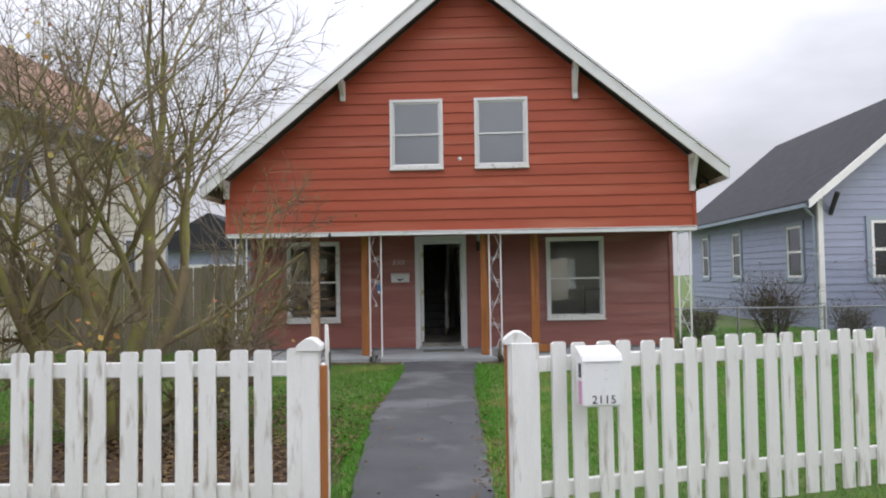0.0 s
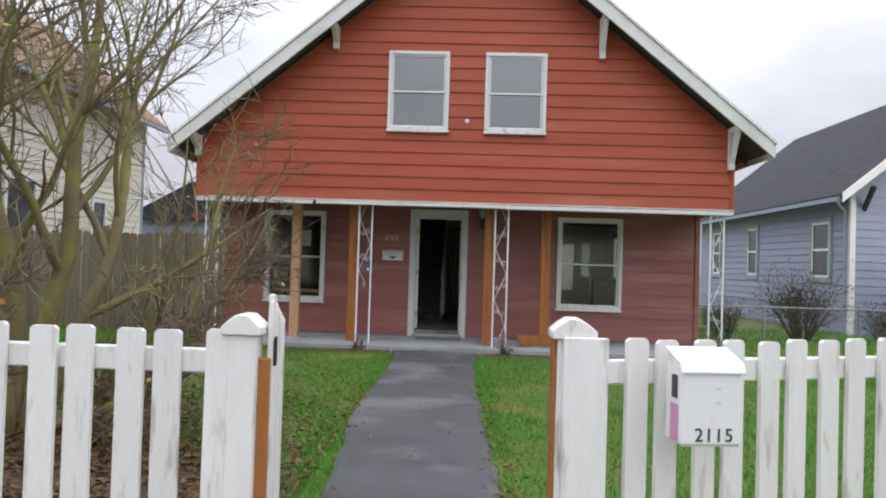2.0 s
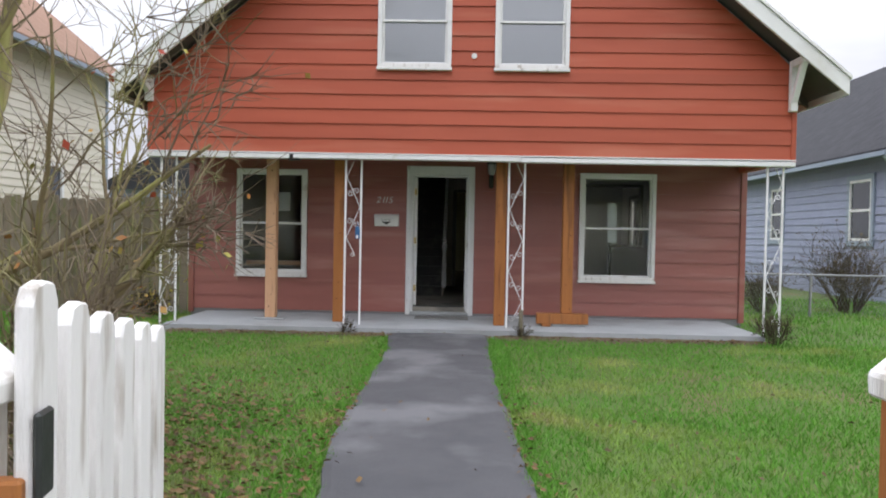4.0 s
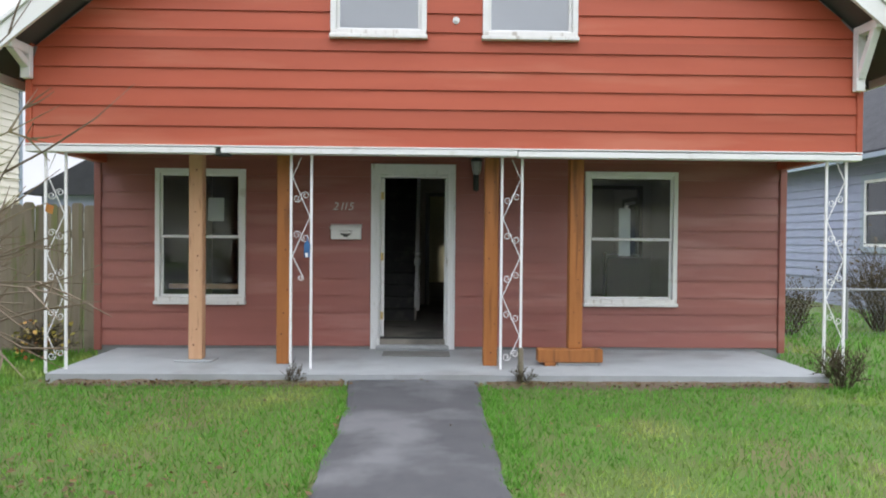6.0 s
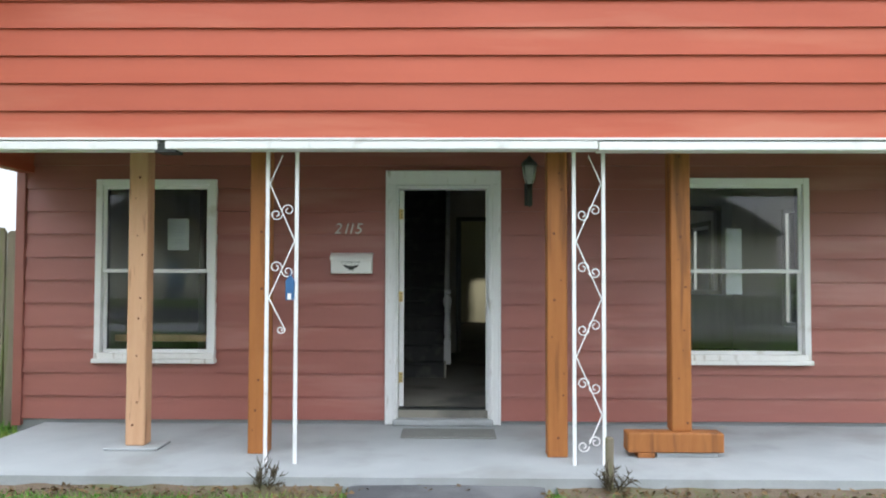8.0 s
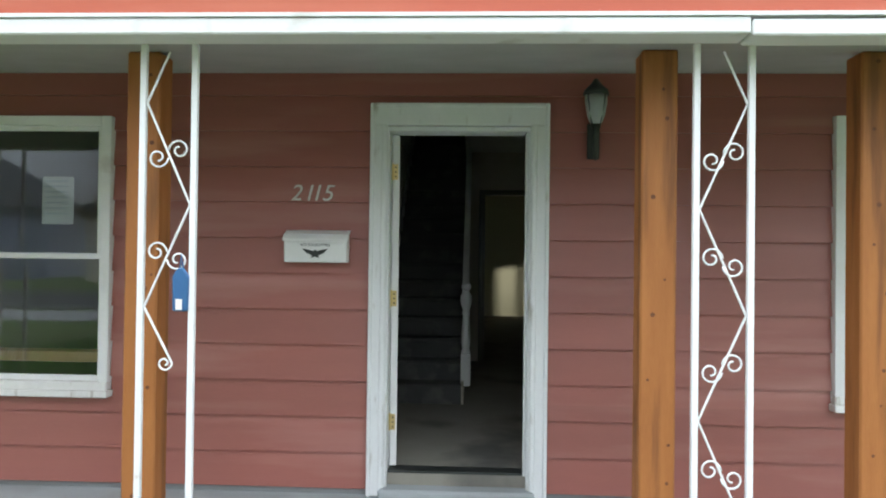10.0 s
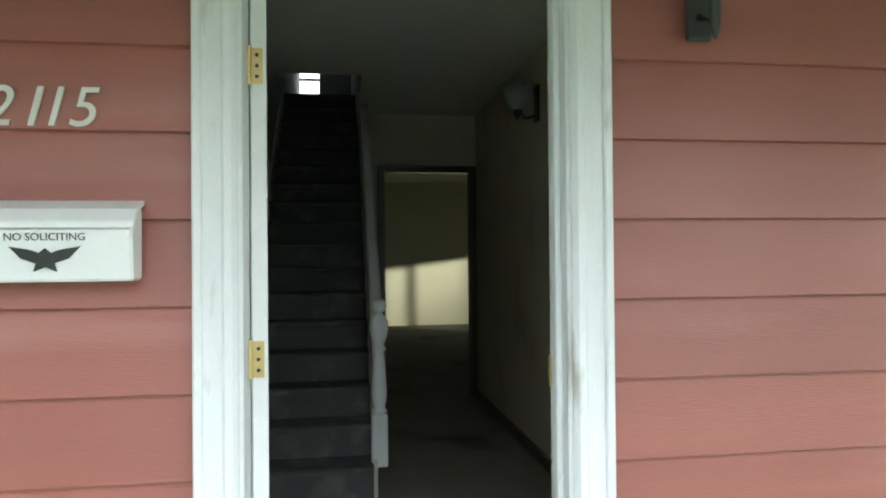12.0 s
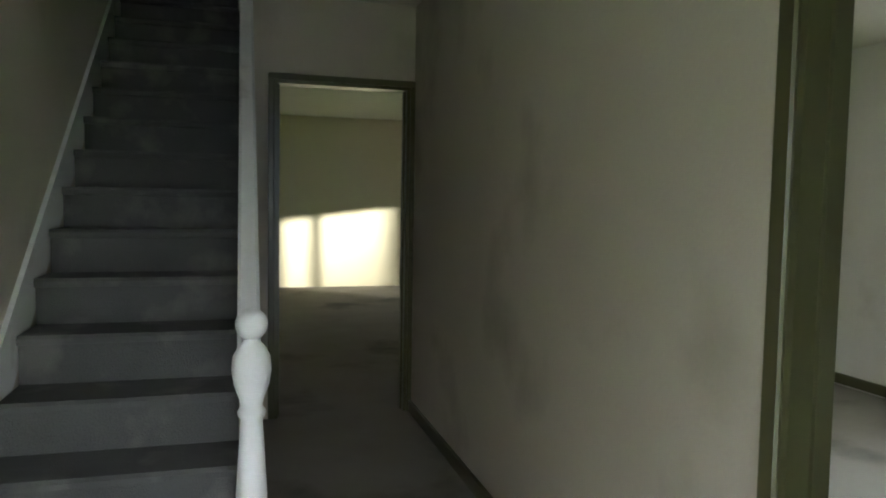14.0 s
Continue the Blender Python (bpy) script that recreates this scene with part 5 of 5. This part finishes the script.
# grass blades, dry blades and fallen leaves
rng = np.random.default_rng(5)
def on_lawn(n, x0, x1, y0, y1):
    p = np.column_stack((rng.uniform(x0, x1, n), rng.uniform(y0, y1, n)))
    fringe = 0.03 * np.sin(p[:, 1] * 9) + 0.02 * np.sin(p[:, 1] * 23)
    left = -0.97 + 0.26 * np.clip((9.0 - p[:, 1]) / 3.2, 0, 1) - 0.10 * np.clip((p[:, 1] - 12.9) / 1.2, 0, 1)
    right = 0.13 + 0.12 * np.clip((11.0 - p[:, 1]) / 5, 0, 1) + 0.04 * np.clip((p[:, 1] - 12.9) / 1.2, 0, 1)
    keep = (p[:, 0] < left + fringe) | (p[:, 0] > right + fringe)
    return p[keep]
def blades(name, p, h0, h1, w, m, label):
    n = len(p)
    a = rng.uniform(0, 2 * np.pi, n)
    h = rng.uniform(h0, h1, n)
    lean = rng.uniform(0.2, 0.9, n) * h
    b = rng.uniform(0, 2 * np.pi, n)
    z = np.full(n, LAWN - 0.004)
    v = np.empty((n, 3, 3))
    v[:, 0] = np.column_stack((p[:, 0] + w * np.cos(a), p[:, 1] + w * np.sin(a), z))
    v[:, 1] = np.column_stack((p[:, 0] - w * np.cos(a), p[:, 1] - w * np.sin(a), z))
    v[:, 2] = np.column_stack((p[:, 0] + lean * np.cos(b), p[:, 1] + lean * np.sin(b), z + h))
    me = bpy.data.meshes.new(name)
    me.from_pydata(v.reshape(-1, 3).tolist(), [], np.arange(3 * n).reshape(-1, 3).tolist())
    me.materials.append(m)
    tagged(new(name, me), label, "grass", kind="stuff")
def bare(p):
    return (((p[:, 0] + 2.95) / 2.0) ** 2 + ((p[:, 1] - 6.4) / 1.45) ** 2) > rng.uniform(0.7, 1.15, len(p))
p = np.vstack((on_lawn(150000, -7, 8, 6.5, 14.08), on_lawn(60000, -4.5, 4.5, 4.2, 10)))
p = p[bare(p)]
blades("grass", p, 0.025, 0.06, 0.0045, M_GRASS, "short green winter lawn grass with mossy patches")
p = on_lawn(30000, -6, 8, 4.6, 14.08)
p = p[(p[:, 0] < 0) | (rng.uniform(0, 1, len(p)) < 0.35)]
blades("dry_grass", p[bare(p)], 0.015, 0.045, 0.004, M_DRYGRASS, "dry straw-coloured blades among the lawn")
p = on_lawn(20000, -1.12, 0.36, 5, 14.0)
blades("edge_grass", p, 0.03, 0.065, 0.0045, M_GRASS, "longer grass tufts creeping over the path edges")
p = on_lawn(30000, 3.5, 14, 12, 22)
blades("grass", p, 0.04, 0.10, 0.008, M_GRASS, "rough grass beyond the porch corner")
p = on_lawn(14000, -9, -4.2, 13.5, 16.2)
blades("grass", p, 0.04, 0.10, 0.007, M_GRASS, "rough grass before the plank fence")

def litter(n, gen, lo, hi):
    vs, fs = [], []
    for i in range(n):
        x, y = gen()
        if -0.95 < x < 0.12 and random.random() < 0.93:
            continue
        s, a = random.uniform(lo, hi), random.uniform(0, 6.28)
        z = LAWN + random.uniform(0.02, 0.05) + (0.03 if -0.95 < x < 0.12 else 0)
        c, d = math.cos(a) * s, math.sin(a) * s
        k = len(vs)
        vs += [(x + c, y + d, z), (x - d * 0.6, y + c * 0.6, z + random.uniform(0, 0.02)), (x - c, y - d, z + random.uniform(-0.005, 0.02)), (x + d * 0.6, y - c * 0.6, z)]
        fs.append((k, k + 1, k + 2, k + 3))
    return vs, fs
random.seed(4)
vs, fs = litter(5200, lambda: (random.gauss(-2.85, 0.9), random.gauss(6.5, 0.75)), 0.018, 0.035)
v2, f2 = litter(1500, lambda: (random.gauss(-2.4, 1.1), random.gauss(7.6, 1.6)), 0.015, 0.03)
v3, f3 = litter(260, lambda: (random.uniform(-5, 6), random.uniform(6, 13.9)), 0.015, 0.03)
v4, f4 = litter(900, lambda: (random.uniform(-4.0, 3.7), random.gauss(13.98, 0.08)), 0.012, 0.025)
v5, f5 = litter(2200, lambda: (random.gauss(-2.2, 0.7), random.gauss(7.2, 0.8)), 0.015, 0.032)
v6, f6 = litter(2600, lambda: (random.gauss(-2.7, 0.85), random.gauss(8.9, 0.95)), 0.016, 0.034)
v7, f7 = litter(500, lambda: (random.choice((-1.02, -0.86, 0.2, 0.3)) + random.gauss(0, 0.07), random.uniform(5, 10.5)), 0.012, 0.026)
for v, f in ((v6, f6), (v7, f7), (v5, f5), (v2, f2), (v3, f3), (v4, f4)):
    k = len(vs)
    vs += v
    fs += [tuple(i + k for i in q) for q in f]
tagged(raw("fallen_leaves", vs, fs, M_LEAFLITTER), "brown fallen leaves scattered over lawn and bed", "leaves", kind="stuff")

# ---------------------------------------------------------------- true depth
# the plan above runs long towards and away from the street: bring every depth to its true measure about the front wall
DEPTH = 0.887
shrink = Matrix.Translation((0, WALL, 0)) @ Matrix.Diagonal((1, DEPTH, 1, 1)) @ Matrix.Translation((0, -WALL, 0))
bpy.context.view_layer.update()
for ob in scene.objects:
    if ob.type == "MESH":
        ob.data.transform(ob.matrix_world.inverted() @ shrink @ ob.matrix_world)
